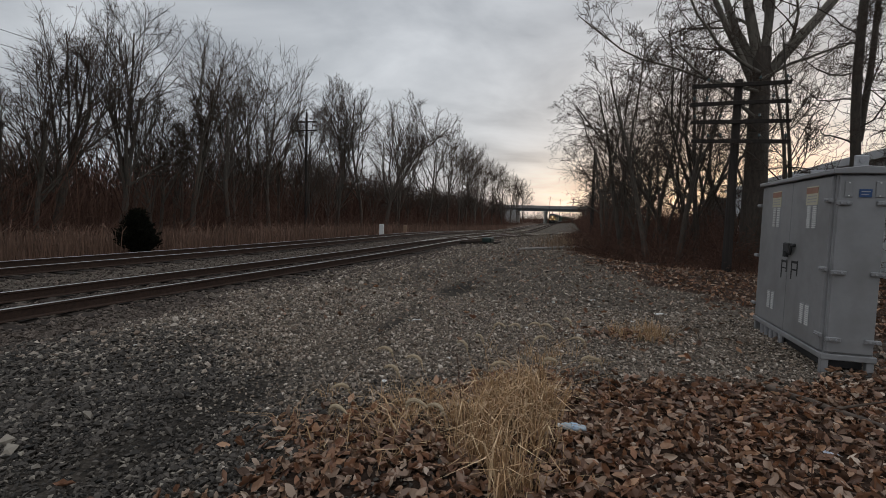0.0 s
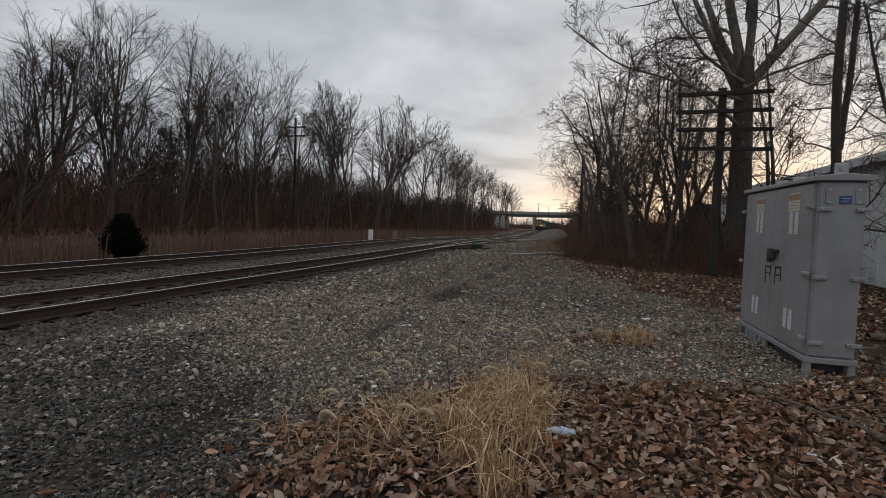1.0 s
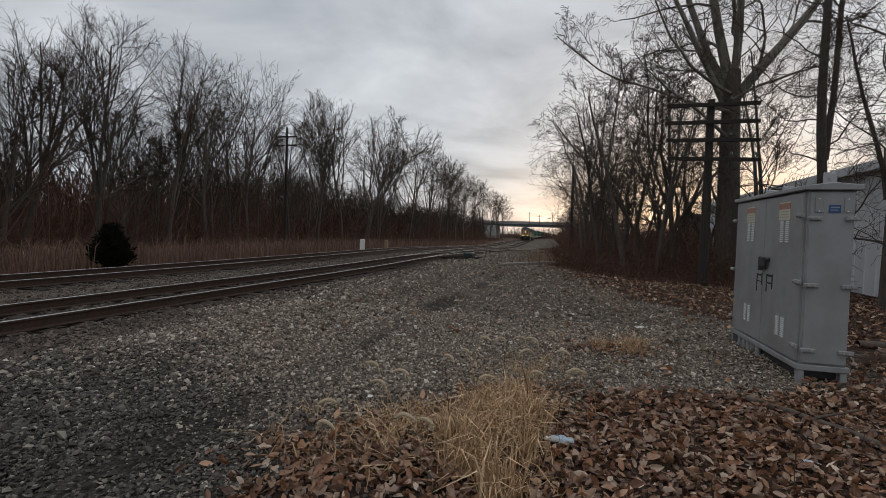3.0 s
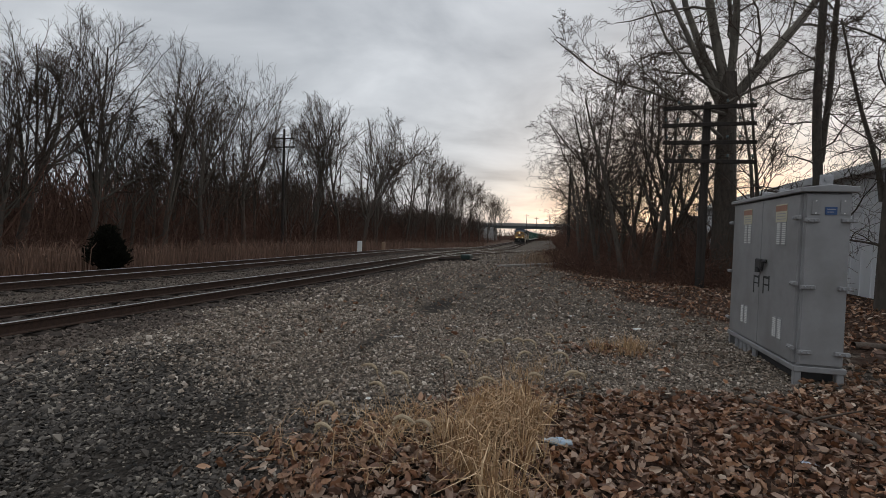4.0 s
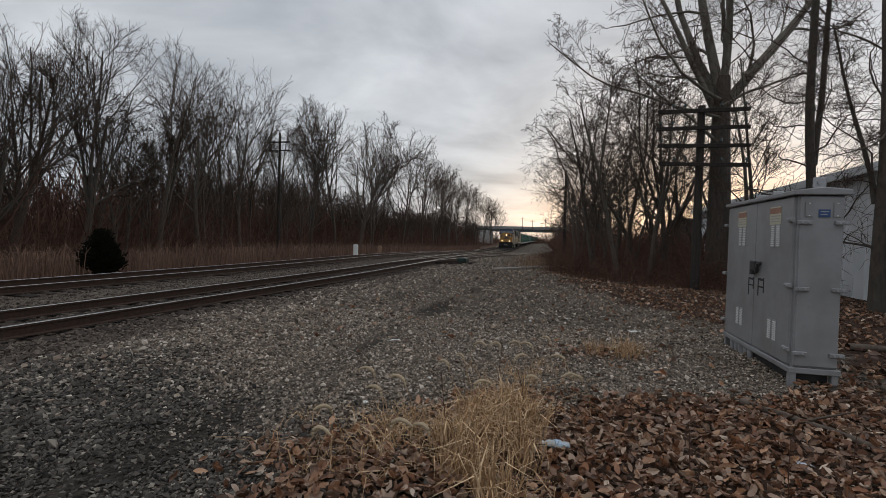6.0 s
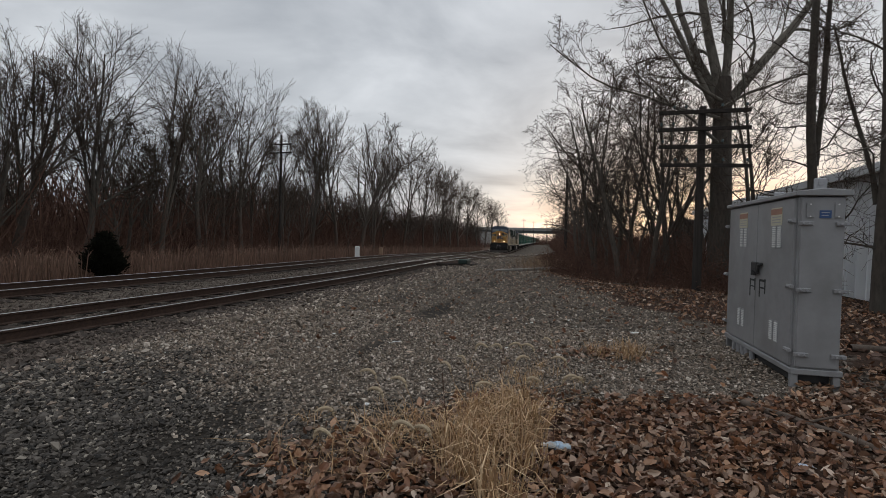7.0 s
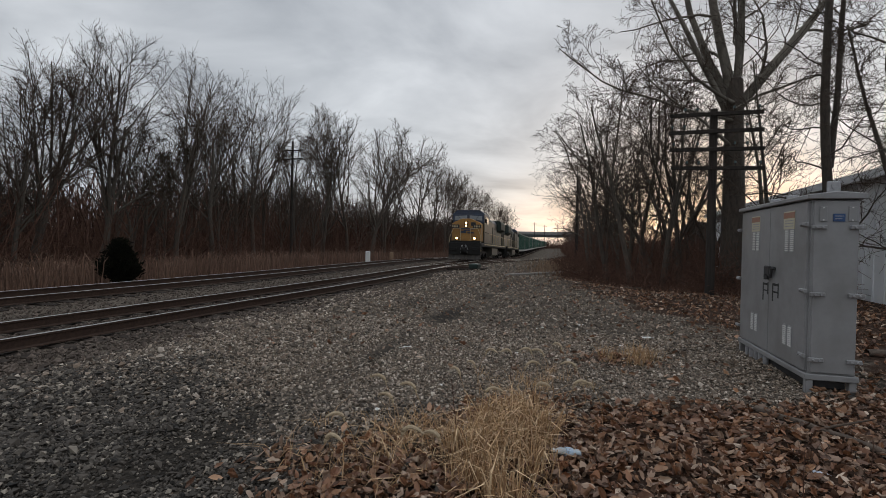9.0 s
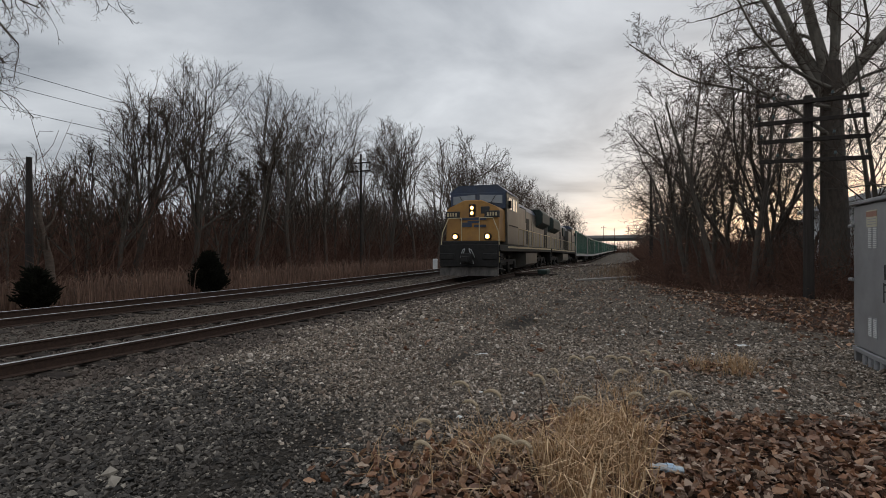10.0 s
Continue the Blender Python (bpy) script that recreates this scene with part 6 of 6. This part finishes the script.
def scrap(name, x, y, sx, sy, turn, material, label):
    bm = bmesh.new()
    bmesh.ops.create_grid(bm, x_segments=4, y_segments=3, size=0.5)
    rng = np.random.default_rng(int(x * 100 + y * 10))
    for v in bm.verts:
        v.co = Vector((v.co.x * sx, v.co.y * sy, rng.random() * 0.35 * min(sx, sy) + 0.012))
    bmesh.ops.solidify(bm, geom=list(bm.faces), thickness=0.004)
    o = part(name, bm, material)
    o.matrix_basis = Matrix.Translation((x, y, float(gz(x, y)))) @ Matrix.Rotation(turn, 4, "Z")
    tagged(o, label, "litter")


scrap("crushed_wrapper", 10.14, 2.84, 0.1, 0.06, 0.4, mat("wrapper", (0.35, 0.42, 0.55), (0.7, 0.72, 0.75), 40, 0.4, bump=0), "small crumpled blue and white wrapper among leaves")
scrap("pale_scrap", 9.48, 7.63, 0.2, 0.08, 0.1, PAPER, "flat pale scrap lying on the gravel")
scrap("pale_scrap", 8.35, 8.7, 0.12, 0.07, 0.5, PAPER, "flat pale scrap lying on the gravel")
scrap("pale_scrap", 5.85, 5.6, 0.2, 0.05, 0.9, PAPER, "flat pale scrap lying on the gravel")
chip_rng = np.random.default_rng(55)
for i in range(26):
    x, y = float(chip_rng.uniform(2.6, 9.2)), float(chip_rng.uniform(1.0, 11.0))
    if litter_amount(x, y) < 0.3:
        scrap("pale_chip", x, y, float(chip_rng.uniform(0.03, 0.07)), float(chip_rng.uniform(0.02, 0.045)), float(chip_rng.uniform(0, 3)), PAPER, "pale stone chip on the dark gravel")


def branch_on_ground(name, a, b, r, seed, material, label, side=3):
    rng = np.random.default_rng(seed)
    n = 9
    t = np.linspace(0, 1, n)
    p = np.array(a)[None] * (1 - t[:, None]) + np.array(b)[None] * t[:, None] + rng.normal(scale=0.03, size=(n, 2)) * math.dist(a, b) * 0.5
    z = gz(p[:, 0], p[:, 1]) + r * 0.8
    P = np.concatenate([p, z[:, None]], 1)[None]
    R = (r * np.linspace(1, 0.6, n) * (1 + rng.normal(scale=0.08, size=n)))[None]
    parts = [tubes(P, R, 8)]
    if side:
        Q, S = grow(rng, P, R, side, 0.3, 1.0, (25, 60), 0.3, 4, 0.5, 0.0, 0.12, 0.006)
        Q[:, :, 2] = np.maximum(Q[:, :, 2], gz(Q[:, :, 0], Q[:, :, 1]) + 0.01)
        parts.append(tubes(Q, S, 5))
    v, f = join(parts)
    tagged(mesh_part(name, v, f, material, soft=True), label, "branch", "branches on the ground")


branch_on_ground("fallen_branch", (10.1, 4.15), (11.1, 2.95), 0.04, 1, LOGWOOD, "rotting fallen branch among the leaves", 3)
branch_on_ground("fallen_branch", (11.0, 3.2), (11.6, 2.6), 0.05, 2, LOGWOOD, "rotting fallen branch among the leaves", 2)
branch_on_ground("fallen_branch", (11.7, 5.2), (12.9, 3.9), 0.05, 3, LOGWOOD, "thick fallen branch behind the cabinet", 5)
branch_on_ground("fallen_branch", (11.9, 4.6), (12.7, 5.5), 0.035, 4, LOGWOOD, "twisted fallen branch behind the cabinet", 5)
branch_on_ground("fallen_branch", (12.2, 6.0), (14.0, 6.6), 0.05, 5, LOGWOOD, "fallen branch on the leaf-covered ground", 4)
branch_on_ground("fallen_branch", (12.5, 7.5), (14.8, 8.3), 0.06, 6, LOGWOOD, "fallen branch on the leaf-covered ground", 4)
branch_on_ground("fallen_stick", (9.6, 5.4), (9.95, 5.1), 0.012, 7, LOGWOOD, "short stick on the gravel", 1)
branch_on_ground("fallen_stick", (10.1, 4.9), (10.5, 4.55), 0.014, 8, LOGWOOD, "short stick beside the cabinet", 1)
for i in range(12):
    x, y = float(chip_rng.uniform(8, 13)), float(chip_rng.uniform(15.5, 19.5))
    branch_on_ground("fallen_branch", (x, y), (x + float(chip_rng.uniform(-1.6, 1.6)), y + float(chip_rng.uniform(-0.5, 1.2))), float(chip_rng.uniform(0.02, 0.05)), 20 + i, LOGWOOD, "fallen branch at the foot of the hedge", 4)

plank = part("fallen_plank", boxes((-3.5, 3.5, -0.14, 0.14, -0.02, 0.15), bevel=0.02), PALEWOOD)
plank.matrix_basis = Matrix.Translation((6.35, 25.4, float(gz(6.3, 25.4)))) @ Matrix.Rotation(math.atan2(6.0, 3.4), 4, "Z")
tagged(plank, "long bleached timber lying at the edge of the gravel", "timber")


# ---- lineside equipment ----
def switch_machine():
    x, y = 1.75, 27.4
    S = empty("switch_machine", Matrix.Translation((x, y, float(gz(x, y)))), "low dark green switch machine on two long ties", "switch machine")
    part("machine_case", boxes((-0.2, 0.35, -0.45, 0.45, 0.1, 0.38), bevel=0.05), MACHINE, S)
    part("motor_cover", boxes((-0.12, 0.28, 0.5, 0.9, 0.1, 0.32), bevel=0.05), MACHINE, S)
    for yy in (-0.3, 0.45):
        part("long_tie", boxes((-1.6, 0.75, yy - 0.13, yy + 0.13, -0.12, 0.1), bevel=0.015), TIE, S)
    part("throw_rod", pipe([(-0.2, 0.0, 0.15), (-2.3, 0.0, 0.08)], 0.025), RAILSIDE, S)


switch_machine()


def marker(x, y, w, h, material, label, name):
    bm = boxes((-w / 2, w / 2, -w / 2, w / 2, -0.1, h), bevel=w * 0.1)
    o = part(name, bm, material)
    o.matrix_basis = Matrix.Translation((x, y, float(gz(x, y)))) @ Matrix.Rotation(0.3, 4, "Z")
    tagged(o, label, "marker post")


marker(-8.2, 33.4, 0.34, 0.95, WHITE, "short pale concrete marker beside the far track", "lineside_marker")
marker(-8.1, 37.9, 0.3, 0.85, mat("tan_post", (0.22, 0.14, 0.09), (0.3, 0.2, 0.13), 10, 0.9), "short tan wooden stub post beside the far track", "stub_post")


# ---- movement ----
def motions():
    for ob, back, length in TRAIN:
        turned = ob is loco_rear
        way = -1 if turned else 1
        wheels = [w for w in ob.children_recursive if w.name.startswith("wheelset")]
        for w in wheels:
            x, y, z = w.location
            walk(w, [(i / 30, pose(x, y, z, way * math.degrees(SPEED / z) * i / 30)) for i in range(301)])
        walk(ob, [(i * 0.5, car_pose(FRONT + SPEED * (10 - i * 0.5) + back, length, turned)) for i in range(21)])


motions()
